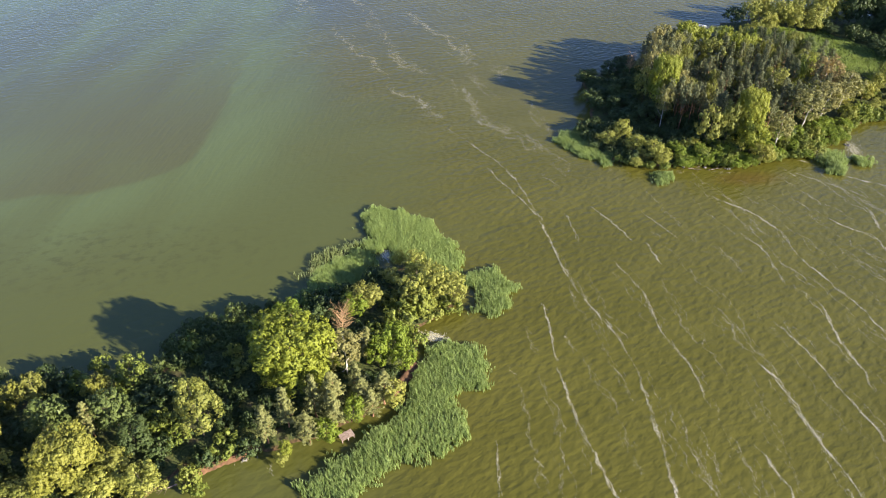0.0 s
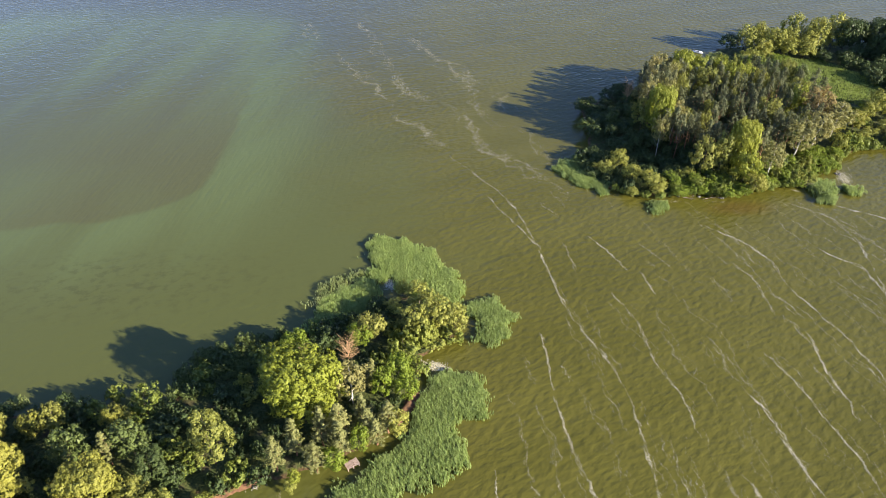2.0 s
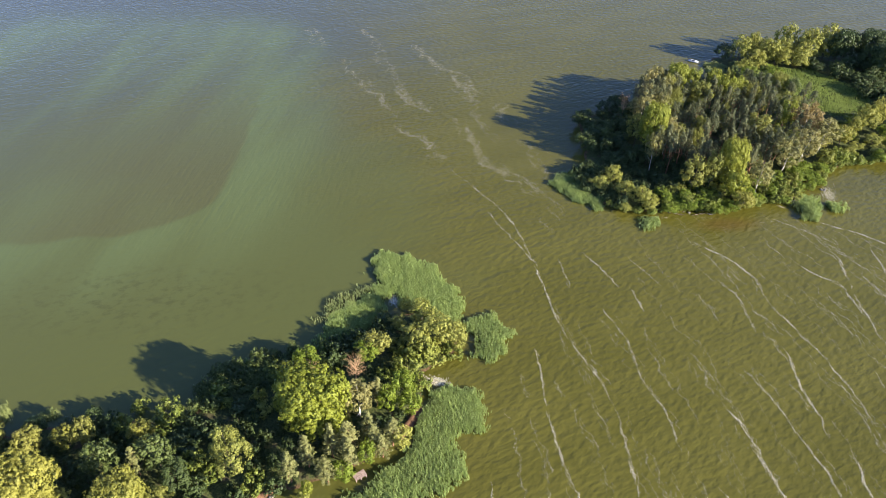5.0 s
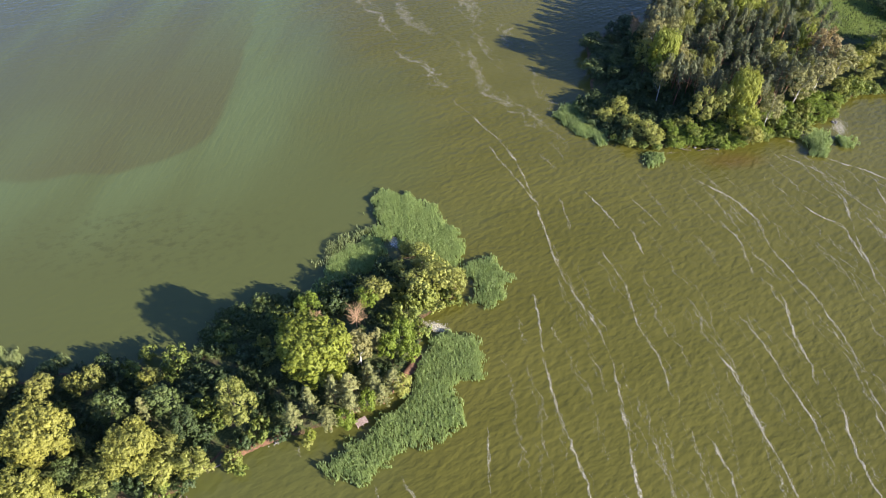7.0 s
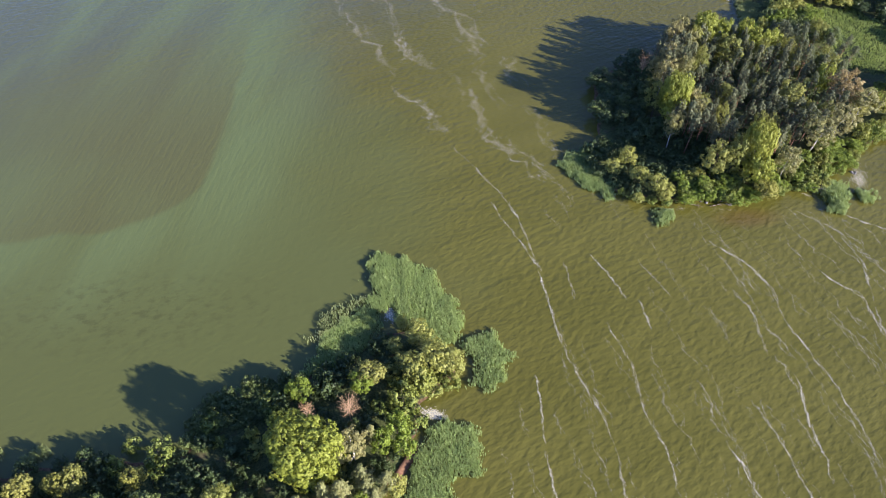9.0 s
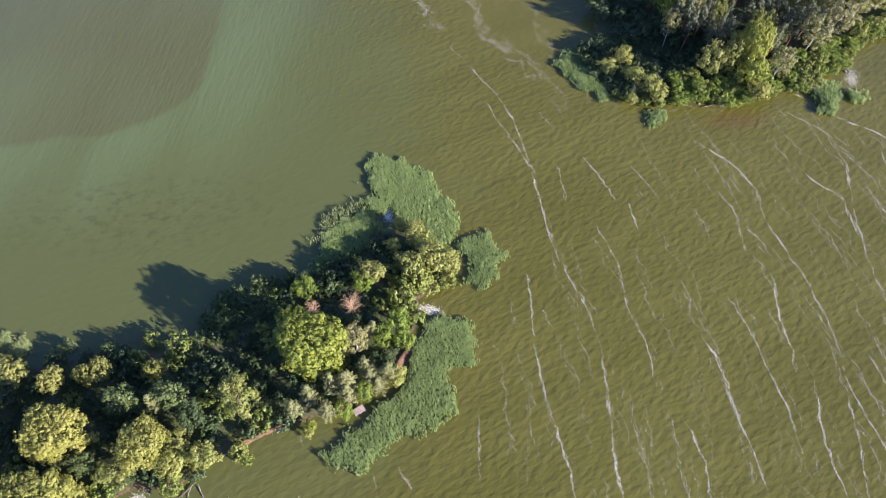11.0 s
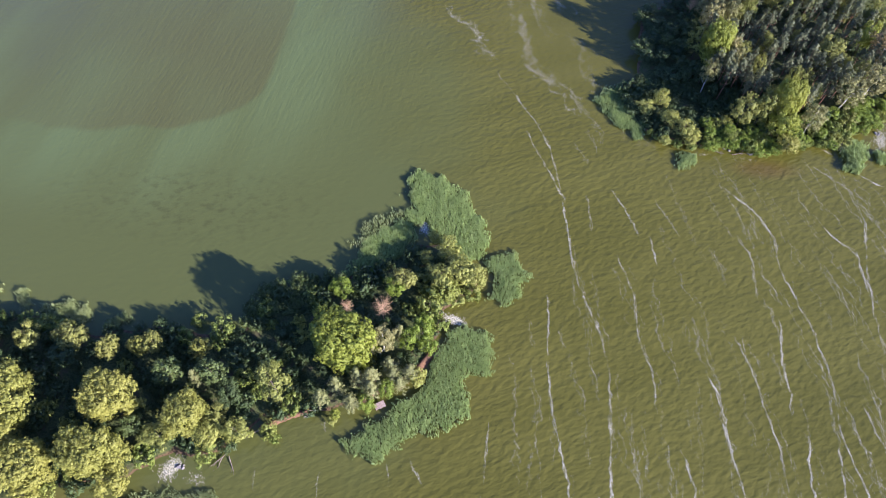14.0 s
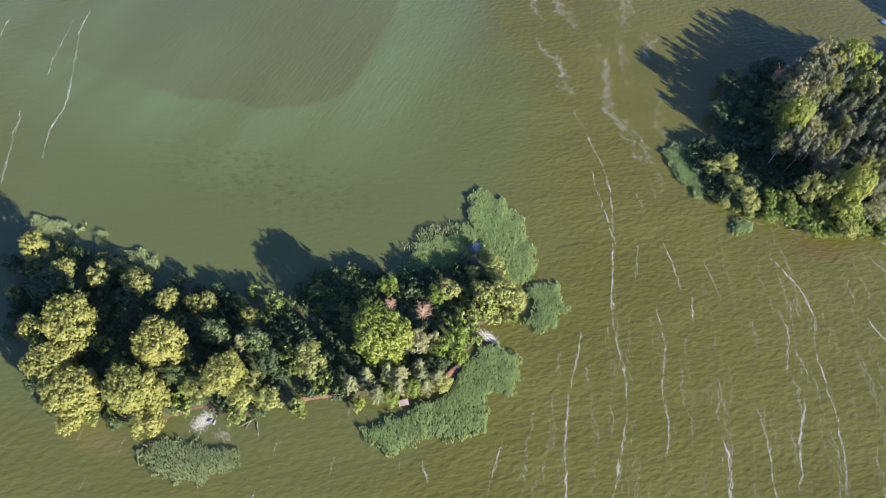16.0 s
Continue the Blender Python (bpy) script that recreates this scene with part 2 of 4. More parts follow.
def leaves_mesh(name, corners, material):
    """A mesh of separate leaves from an array of shape (leaves, corners of each, 3)."""
    n, k = corners.shape[:2]
    me = bpy.data.meshes.new(name)
    me.vertices.add(n * k)
    me.vertices.foreach_set("co", np.asarray(corners, dtype=np.float32).ravel())
    me.loops.add(n * k)
    me.loops.foreach_set("vertex_index", np.arange(n * k, dtype=np.int32))
    me.polygons.add(n)
    me.polygons.foreach_set("loop_start", np.arange(0, n * k, k, dtype=np.int32))
    me.update(calc_edges=True)
    me.materials.append(material)
    return me


def part(name, data, parent, label=""):
    """Links mesh data as one part under a thing."""
    ob = new(name, data)
    ob.parent = parent
    return tagged(ob, label)


def bm_mesh(name, bm, material, smooth=False):
    me = bpy.data.meshes.new(name)
    bm.to_mesh(me)
    bm.free()
    me.materials.append(material)
    if smooth:
        me.polygons.foreach_set("use_smooth", [True] * len(me.polygons))
    return me


def unit(v):
    return v / np.maximum(np.linalg.norm(v, axis=-1, keepdims=True), 1e-9)


def blade(rng, at, normal, size, slim):
    """Small pointed leaves at the places given, facing along normal."""
    n = len(at)
    side = unit(np.cross(normal, rng.normal(size=(n, 3))))
    up = np.cross(normal, side)
    s = np.broadcast_to(size, (n,))[:, None] * rng.uniform(0.7, 1.35, (n, 1))
    return np.stack([at + up * s * 0.62, at - up * s * 0.4 - side * s * 0.5 * slim, at - up * s * 0.4 + side * s * 0.5 * slim], axis=1)


def tuft_leaves(rng, centres, ways, radii, per, size, slim=0.9, rough=0.22):
    """Round sprays of leaves, each spray bulging along its way."""
    pick = np.repeat(np.arange(len(radii)), per)
    n = len(pick)
    way = unit(rng.normal(size=(n, 3)) + 0.9 * ways[pick])
    at = centres[pick] + way * (radii[pick] * rng.uniform(0.62, 1.08, n))[:, None] * np.array((1, 1, 0.85))
    return blade(rng, at, unit(way * 0.65 + ways[pick] * 0.5 + rng.normal(size=(n, 3)) * rough), size, slim)


def lobed_leaves(rng, centres, radii, tufts, tuft_radius, per, size, fill, slim=0.9):
    """Leaf sprays over the outer sides of a crown's lobes, with coarser hidden leaves added inside to block light."""
    centres, radii = np.asarray(centres, float), np.asarray(radii, float)
    mid = centres.mean(axis=0) - np.array((0, 0, 0.15 * np.ptp(centres[:, 2])))
    out = unit(centres - mid + np.array((0, 0, 0.5)))
    pick = np.repeat(np.arange(len(radii)), tufts)
    way = unit(rng.normal(size=(len(pick), 3)) + 0.75 * out[pick])
    spots = centres[pick] + way * (radii[pick] * rng.uniform(0.8, 1.06, len(pick)))[:, None] * np.array((1, 1, 0.85))
    outer = tuft_leaves(rng, spots, unit(way + 0.35 * out[pick]), tuft_radius * rng.uniform(0.65, 1.3, len(pick)), per, size, slim)
    pick = np.repeat(np.arange(len(radii)), fill)
    way = unit(rng.normal(size=(len(pick), 3)) + 0.4 * out[pick])
    at = centres[pick] + way * (radii[pick] * rng.uniform(0.3, 0.72, len(pick)))[:, None] * np.array((1, 1, 0.85))
    return np.concatenate([outer, blade(rng, at, way, size * 1.9, 1.0)])


def pine_leaves(rng, r, h, low, branches, tufts, tuft_radius, per, size):
    """Needle sprays along rising branches that shorten towards the top."""
    spots, ways, radii = [], [], []
    for i in range(branches):
        t = (i + rng.random()) / branches
        a = i * 2.39996 + rng.normal(0, 0.35)
        reach = r * (0.12 + 0.88 * (1 - t) ** 0.75) * rng.uniform(0.55, 1.1)
        z = low + (h - low) * t
        for k in range(tufts):
            u = (k + rng.uniform(0.4, 1.0)) / tufts
            spots.append((reach * u * math.cos(a) + rng.normal(0, 0.12), reach * u * math.sin(a) + rng.normal(0, 0.12), z + 0.3 * reach * u * u + rng.normal(0, 0.1)))
            ways.append((0.7 * math.cos(a), 0.7 * math.sin(a), 0.8))
            radii.append(tuft_radius * (1.15 - 0.45 * t) * rng.uniform(0.7, 1.25))
    return tuft_leaves(rng, np.array(spots), unit(np.array(ways)), np.array(radii), per, size, 0.42, 0.3)


def limb_rings(path, radii, sides=6):
    """Vertices and faces of a tapering tube along a path."""
    verts, faces = [], []
    path = [Vector(p) for p in path]
    for i, p in enumerate(path):
        d = (path[min(i + 1, len(path) - 1)] - path[max(i - 1, 0)]).normalized()
        q = d.to_track_quat('Z', 'Y')
        for k in range(sides):
            a = 2 * math.pi * k / sides
            verts.append(p + q @ Vector((math.cos(a) * radii[i], math.sin(a) * radii[i], 0)))
    for i in range(len(path) - 1):
        for k in range(sides):
            j = (k + 1) % sides
            faces.append((i * sides + k, i * sides + j, (i + 1) * sides + j, (i + 1) * sides + k))
    faces.append(tuple(range((len(path) - 1) * sides, len(path) * sides)))
    return verts, faces


def wood(rng, height, girth, limbs, reach, lean=0.05, start=0.35, rise=0.6, twigs=0, sides=6, fan=False):
    """A tapered trunk with bent limbs, each of which may carry twigs."""
    verts, faces = [], []

    def add(path, radii, n):
        v, f = limb_rings(path, radii, n)
        o = len(verts)
        verts.extend(v)
        faces.extend(tuple(i + o for i in p) for p in f)

    lx, ly = rng.normal(0, lean, 2) * height
    trunk = [(lx * s * s, ly * s * s, height * s - 0.4 * (s == 0)) for s in (0, 0.12, 0.3, 0.5, 0.7, 0.88, 1.0)]
    trunk = [(x + rng.normal(0, 0.012) * height * (z > 0.3), y + rng.normal(0, 0.012) * height * (z > 0.3), z) for x, y, z in trunk]
    add(trunk, [girth * g for g in (1.35, 1.0, 0.85, 0.65, 0.45, 0.22, 0.06)], sides)
    for i in range(limbs):
        s = start + (0.95 - start) * (i + rng.random() * 0.6) / limbs
        a = i * 2.4 + rng.random()
        k = s * 6
        base = Vector((lx * s * s, ly * s * s, height * s))
        far = reach * (1.0 if fan else (1.15 - s) / (1.15 - start)) * rng.uniform(0.7, 1.1)
        out = Vector((math.cos(a), math.sin(a), 0))
        tip = base + out * far + Vector((0, 0, far * rise * rng.uniform(0.6, 1.3)))
        mid = base.lerp(tip, 0.5) + Vector((0, 0, -0.08 * far)) + Vector(rng.normal(0, 0.05, 3)) * far
        g = girth * (0.55 - 0.4 * s)
        add([base, mid, tip], [g, g * 0.6, g * 0.15], 5 if sides > 4 else 4)
        for j in range(twigs):
            u = rng.uniform(0.3, 0.98)
            b = base.lerp(tip, u)
            d = Vector(rng.normal(0, 1, 3)) + out * 0.9 + Vector((0, 0, 0.7))
            e = b + d.normalized() * far * rng.uniform(0.18, 0.42)
            add([b, b.lerp(e, 0.5) + Vector(rng.normal(0, 0.06, 3)), e], [g * 0.35, g * 0.2, g * 0.06], 4)
    return verts, faces


# ---- kinds of trees: lobes of the crown by kind, at true size ----
def lobes_round(rng, r, h, low, n, rl, lumpy=0.2, power=2.5):
    """Lobes over a domed crown of radius r that reaches from low to h."""
    cs, rs = [], []
    c, half = (h + low) / 2, (h - low) / 2
    p1, p2 = rng.uniform(0, 6.28, 2)
    for i in range(n):
        t = (i + 0.5) / n
        z = 0.97 - 1.75 * t
        a = i * 2.39996 + rng.normal(0, 0.25)
        ring = max(0, 1 - abs(z) ** power) ** (1 / power)
        lobe = rl * rng.uniform(0.8, 1.2)
        k = rng.uniform(1 - lumpy, 1 + lumpy * 0.6) * (0.97 + 0.16 * math.sin(2 * a + p1) + 0.12 * math.sin(3 * a + p2))
        cs.append(((r - lobe) * ring * k * math.cos(a), (r - lobe) * ring * k * math.sin(a), c + (half - lobe * 0.8) * z * rng.uniform(1 - lumpy * 0.6, 1 + lumpy * 0.25)))
        rs.append(lobe)
    for i in range(max(3, n // 6)):
        cs.append((*rng.normal(0, r * 0.25, 2), c + rng.uniform(-0.4, 0.5) * half))
        rs.append(rl * 1.3)
    if power > 3:
        for i in range(18):
            a, d = i * 2.4, r * 0.72 * math.sqrt(i / 18)
            cs.append((d * math.cos(a), d * math.sin(a), c + half - rl * rng.uniform(0.85, 1.1)))
            rs.append(rl * rng.uniform(0.9, 1.15))
    return cs, rs


# kind of shape: radius, height, crown's foot, lobes, lobe radius, sprays on a lobe, spray radius, leaves in a spray, leaf size, leaves inside a lobe
SHAPES = {
    'great': (8.0, 17.0, 2.4, 60, 1.9, 17, 0.5, 16, 0.31, 34),
    'dome': (8.0, 17.0, 2.4, 66, 1.9, 17, 0.5, 16, 0.31, 34),
    'broad': (4.5, 10.0, 1.4, 20, 1.4, 15, 0.4, 15, 0.27, 34),
    'ragged': (6.0, 17.0, 3.0, 32, 1.4, 14, 0.45, 16, 0.3, 24),
    'birch': (5.0, 17.0, 5.5, 36, 1.1, 12, 0.38, 14, 0.27, 16),
    'willow': (4.0, 9.5, 0.8, 18, 1.35, 16, 0.38, 15, 0.25, 30),
    'shrub': (4.0, 4.6, 0.1, 15, 1.2, 8, 0.42, 14, 0.32, 16),
    # pines: radius, height, crown's foot, branches, -, sprays on a branch, spray radius, needles in a spray, needle size, -
    'pine': (3.3, 14.0, 7.8, 30, 0, 4, 0.46, 18, 0.36, 0),
    'full_pine': (3.3, 14.0, 3.0, 62, 0, 5, 0.46, 20, 0.34, 0),
}
made_leaves, made_crowns, made_woods = {}, {}, {}


def crown_leaves(shape, k, fine):
    """The leaf clusters of a crown. fine: their share; they grow as they get fewer, for trees that stay far off."""
    if (shape, k, fine) not in made_leaves:
        r, h, low, n, rl, tufts, tr, per, size, fill = SHAPES[shape]
        per, size = max(5, round(per * fine)), size * fine ** -0.4
        rng = np.random.default_rng(100 * k + len(shape) + ord(shape[0]))
        if shape.endswith('pine'):
            q = pine_leaves(rng, r, h, low, n, tufts, tr, per, size)
        else:
            cs, rs = lobes_round(rng, r, h, low, n, rl, {'birch': 0.35, 'ragged': 0.4, 'great': 0.2, 'dome': 0.1}.get(shape, 0.24), {'great': 4.2, 'dome': 8.0}.get(shape, 2.5))
            q = lobed_leaves(rng, cs, rs, tufts, tr, per, size, max(5, round(fill * fine)))
        q[..., 2] = np.maximum(q[..., 2], 0.05)
        made_leaves[shape, k, fine] = q
    return made_leaves[shape, k, fine]


def crown_mesh(shape, leaf, k, fine):
    if (shape, leaf, k, fine) not in made_crowns:
        made_crowns[shape, leaf, k, fine] = leaves_mesh("crown", crown_leaves(shape, k, fine), LEAF[leaf])
    return made_crowns[shape, leaf, k, fine]


def wood_mesh(shape, bark, k):
    if (shape, k) not in made_woods:
        r, h = SHAPES[shape][:2]
        rng = np.random.default_rng(7 * k + len(shape))
        v, f = wood(rng, h * 0.93, 0.012 * h + 0.05, {'pine': 12, 'full_pine': 14, 'shrub': 5, 'birch': 5}.get(shape, 8), r * 0.8, 0.05 if shape == 'birch' else 0.02,
                    {'shrub': 0.08, 'pine': 0.4, 'full_pine': 0.3}.get(shape, 0.25), 0.2 if shape.endswith('pine') else 0.7)
        made_woods[shape, k] = mesh_of("trunk", v, f, bark, True)
    return made_woods[shape, k]


KINDS = {   # letter: shape, leaf, bark, name, category, label
    'L': ('great', 'L', BARK, "broadleaf_tree", "tree", "broad yellow-green tree with a billowing sunlit crown"),
    'K': ('dome', 'K', BARK, "broadleaf_tree", "tree", "tall yellow-green tree with a wide flat-topped dome"),
    'Z': ('broad', 'Z', BARK, "broadleaf_tree", "tree", "bright lime-green broadleaf tree standing out of the wood"),
    'Y': ('broad', 'Y', BARK, "broadleaf_tree", "tree", "small straw-green tree lit by the low sun"),
    'M': ('broad', 'M', BARK, "broadleaf_tree", "tree", "fresh green broadleaf tree on the island"),
    'D': ('broad', 'D', BARK, "broadleaf_tree", "tree", "dark green broadleaf tree standing in shade"),
    'G': ('broad', 'G', BARK, "broadleaf_tree", "tree", "grey-green leafy tree among darker undergrowth"),
    'P': ('pine', 'P', PINE_BARK, "pine_tree", "tree", "grey-green pine with a reddish trunk and loose crown"),
    'B': ('birch', 'B', BIRCH_BARK, "birch_tree", "tree", "airy olive-brown birch with a pale leaning trunk"),
    'R': ('birch', 'R', BIRCH_BARK, "birch_tree", "tree", "large birch with olive-brown withering leaves"),
    'W': ('willow', 'W', BARK, "willow", "tree", "rounded pale green willow near the water's edge"),
    'O': ('ragged', 'O', BARK, "broadleaf_tree", "tree", "tall olive-green tree with a ragged crown"),
    'S': ('shrub', 'S', BARK, "shrub", "shrub", "low dense green shrub along the island shore"),
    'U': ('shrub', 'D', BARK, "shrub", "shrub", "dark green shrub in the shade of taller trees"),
}
count_of = {}


def tree(x, y, r, h, kind, group, fine=1.0):
    shape, leaf, bark, name, category, label = KINDS[kind]
    if shape == 'great' and r < 6.2:
        shape = 'broad'
    # near pines: fuller crown, needles coloured as if sunlit
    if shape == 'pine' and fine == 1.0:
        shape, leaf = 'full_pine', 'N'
    if shape == 'broad' and r >= 6.2:
        shape = 'great'
    k = count_of.get(shape, 0)
    count_of[shape] = k + 1
    k %= 4
    r0, h0 = SHAPES[shape][:2]
    r *= 0.93 if shape == 'great' else 1.0
    ob = new(name)
    turn = random.uniform(0, 360)
    ob.matrix_basis = Matrix.Translation((x, y, 0.25)) @ pose(0, 0, 0, random.uniform(-3, 3), random.uniform(-3, 3), turn) @ Matrix.Diagonal((r / r0, r / r0 * random.uniform(0.92, 1.08), h / h0, 1))
    ob.empty_display_size = 0.5
    tagged(ob, label, category, group)
    part("trunk", wood_mesh(shape, bark, k), ob)
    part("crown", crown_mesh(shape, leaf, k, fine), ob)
    return ob


def inside(poly, x, y):
    """Whether points lie within an outline; works on arrays."""
    x, y = np.asarray(x, float), np.asarray(y, float)
    c = np.zeros(x.shape, bool)
    for (x1, y1), (x2, y2) in zip(poly, poly[1:] + poly[:1]):
        if y1 != y2:
            c ^= ((y1 > y) != (y2 > y)) & (x < (x2 - x1) * (y - y1) / (y2 - y1) + x1)
    return c


def edge_distance(poly, x, y):
    x, y = np.asarray(x, float), np.asarray(y, float)
    d = np.full(x.shape, 1e9)
    for (x1, y1), (x2, y2) in zip(poly, poly[1:] + poly[:1]):
        dx, dy = x2 - x1, y2 - y1
        t = np.clip(((x - x1) * dx + (y - y1) * dy) / (dx * dx + dy * dy), 0, 1)
        d = np.minimum(d, np.hypot(x - x1 - t * dx, y - y1 - t * dy))
    return np.where(inside(poly, x, y), d, -d)


def ripple_noise(x, y, scale):
    return np.array([noise.noise((a * scale, b * scale, 3.7)) for a, b in zip(np.ravel(x), np.ravel(y))]).reshape(np.shape(x))


# ---- water ----
def lake():
    bm = bmesh.new()
    bmesh.ops.create_grid(bm, x_segments=8, y_segments=8, size=4000)
    ob = new("water", bm_mesh("water", bm, WATER))
    tagged(ob, "murky olive-green lake water with small wind ripples", "water", kind="structure")


lake()


# ---- islands ----
NEAR_LAND = [(-151, 88), (-166, 112), (-162, 122), (-148, 124), (-115, 121), (-93, 125), (-72, 124), (-60, 140), (-40, 149), (-18, 165), (-8, 167), (5, 157),
             (7, 150), (-1, 144), (-5, 139), (-6, 131), (-10, 120), (-18, 110), (-35, 103), (-44, 102), (-55, 97), (-66, 87), (-73, 84), (-79, 86.5), (-84, 81), (-94, 74), (-117, 70), (-134, 76)]
FAR_LAND = [(61, 288), (60, 254), (50, 243), (51, 233), (58, 227), (67, 221), (80, 218), (89, 221), (103, 220), (118, 223), (131, 227), (150, 239), (157, 247), (171, 254),
            (205, 257), (270, 240), (340, 300), (340, 380), (251, 371), (195, 368), (163, 364), (146, 358), (138, 347), (140, 330), (133, 319), (112, 319), (85, 307)]


def island(name, poly, label, step=1.6):
    xs = np.arange(min(p[0] for p in poly) - 6, max(p[0] for p in poly) + 6, step)
    ys = np.arange(min(p[1] for p in poly) - 6, max(p[1] for p in poly) + 6, step)
    gx, gy = np.meshgrid(xs, ys)
    d = edge_distance(poly, gx, gy) + 2.0 * ripple_noise(gx, gy, 0.12) + 0.7 * ripple_noise(gx, gy, 0.5)
    s = np.clip((d + 1.5) / 6.0, 0, 1)
    z = -0.5 + 1.15 * s * s * (3 - 2 * s) + 0.22 * ripple_noise(gx, gy, 0.3) * (d > 0)
    keep = d > -4
    ids, verts, faces = {}, [], []
    ny, nx = gx.shape

    def vid(j, i):
        if (j, i) not in ids:
            ids[j, i] = len(verts)
            verts.append((gx[j, i], gy[j, i], z[j, i]))
        return ids[j, i]

    for j in range(ny - 1):
        for i in range(nx - 1):
            if keep[j, i] or keep[j + 1, i + 1] or keep[j + 1, i] or keep[j, i + 1]:
                faces.append((vid(j, i), vid(j, i + 1), vid(j + 1, i + 1), vid(j + 1, i)))
    tagged(new(name, mesh_of(name, verts, faces, GROUND, True)), label, "ground", kind="structure")


island("ground_near", NEAR_LAND, "low wooded island with grass and reddish earth banks")
island("ground_far", FAR_LAND, "low densely wooded island with a grassy clearing", 2.2)


# ---- reeds ----
REEDS = {
    'north': [(-25, 184), (-24, 192), (-20, 196), (-12, 194), (-3, 187), (5, 176), (8, 168), (5, 159), (-2, 158), (-8, 166), (-14, 169), (-19, 171), (-20, 161), (-26, 152), (-35, 147),
              (-41, 150), (-38, 160), (-35, 166), (-27, 172), (-21, 179)],
    'north_thin': [(-40, 160), (-39, 170), (-34, 175), (-25, 178), (-22, 177), (-27, 170), (-36, 159)],
    'east': [(5, 159), (9, 165), (15, 165), (21, 157), (19, 148), (13, 144), (8, 146), (10, 153)],
    'south': [(-4, 134), (2, 136), (11, 132), (12, 127), (10, 121), (3, 117), (6, 107), (1, 103), (-13, 97), (-17, 92), (-21, 90), (-29, 91), (-31, 94), (-29, 99), (-21, 105), (-13, 110), (-8, 121)],
    'front': [(-93, 67), (-90, 71), (-79, 76), (-73, 74), (-64, 77), (-62, 73), (-70, 66), (-78, 62), (-87, 63)],
    'bay_end': [(-170, 126), (-169, 130), (-157, 132), (-150, 131), (-151, 124), (-157, 121), (-165, 121)],
    'bay': [(-135, 126), (-127, 130), (-118, 128), (-114, 124), (-122, 120), (-132, 122)],
    'bay_thin': [(-146, 130), (-142, 133), (-136, 127), (-141, 124)],
    'bay_tuft': [(-113, 122), (-111, 128), (-106, 127), (-104, 123)],
    'shade': [(-72, 124), (-69, 137), (-61, 145), (-45, 149), (-40, 145), (-52, 136)],
    'far_west': [(43, 238), (46, 243), (55, 248), (66, 250), (58, 235), (64, 225), (58, 220), (48, 230)],
    'far_south': [(72, 217), (80, 215), (81, 210), (74, 207)],
    'far_tuft': [(136, 225), (141, 230), (147, 228), (147, 221), (140, 214), (135, 215)],
    'far_ball': [(149, 225), (155, 225), (154, 220), (149, 218)],
    'far_bay': [(135, 326), (141, 328), (150, 345), (146, 352), (138, 350), (137, 340)],
    'clearing': [(168, 343), (177, 343), (190, 345), (201, 333), (209, 318), (205, 300), (186, 292), (174, 297), (170, 312), (168, 325)],
}


def reed_bed(key, density, height, material, name, label, category, wet=True):
    poly = REEDS[key]
    rng = np.random.default_rng(len(key) * 31 + len(poly))
    x0, x1 = min(p[0] for p in poly) - 3, max(p[0] for p in poly) + 3
    y0, y1 = min(p[1] for p in poly) - 3, max(p[1] for p in poly) + 3
    n = int((x1 - x0) * (y1 - y0) * density)
    x, y = rng.uniform(x0, x1, n), rng.uniform(y0, y1, n)
    near = edge_distance(poly, x, y) > -2.2
    x, y = x[near], y[near]
    n = len(x)
    wob = ripple_noise(x, y, 0.22)
    d = edge_distance(poly, x, y) + 2.4 * wob + 1.3 * ripple_noise(x, y, 0.8)
    tuft = 0.8 * ripple_noise(x, y, 2.3) + 0.6 * ripple_noise(x, y, 4.7)
    if key == 'north':      # a pool in the bed
        d = np.minimum(d, np.hypot((x + 16) / 1.3, (y - 170.5) / 2.6) * 2.0 - 2.0)
    keep = rng.random(n) < np.clip(d / 2.0 + 0.22, 0, 1) * np.clip(0.75 + 0.6 * tuft, 0.2, 1)
    x, y, d, wob, tuft = x[keep], y[keep], d[keep], wob[keep], tuft[keep]
    n = len(x)
    clump = 0.5 * ripple_noise(x, y, 0.6) + 0.8 * tuft
    tall = height * (0.72 + 0.28 * np.clip(d / 3, 0, 1)) * (1 + 0.25 * clump + 0.12 * wob) * rng.uniform(0.75, 1.15, n)
    base = np.stack([x, y, np.full(n, -0.1 if wet else 0.2)], axis=1)
    out = []
    for k in range(5):
        a = rng.uniform(0, 2 * math.pi, n)
        low = (0.05, 0.35, 0.5, 0.6, 0.65)[k]
        bend = rng.uniform(0.1, 0.3, n) * tall
        wind = np.stack([np.full(n, -0.04), np.full(n, 0.1), np.zeros(n)], axis=1) * tall[:, None]
        top = base + np.stack([np.cos(a) * bend, np.sin(a) * bend, tall * rng.uniform(0.8, 1.0, n)], axis=1) + wind
        foot = base + np.array((0, 0, low)) * tall[:, None] + wind * low
        across = np.stack([-np.sin(a), np.cos(a), np.zeros(n)], axis=1) * rng.uniform(0.05, 0.11, n)[:, None]
        out.append(np.stack([foot - across, foot + across, top], axis=1))
    ob = new(name, leaves_mesh(name, np.concatenate(out), material))
    tagged(ob, label, category, "reed beds", "stuff")


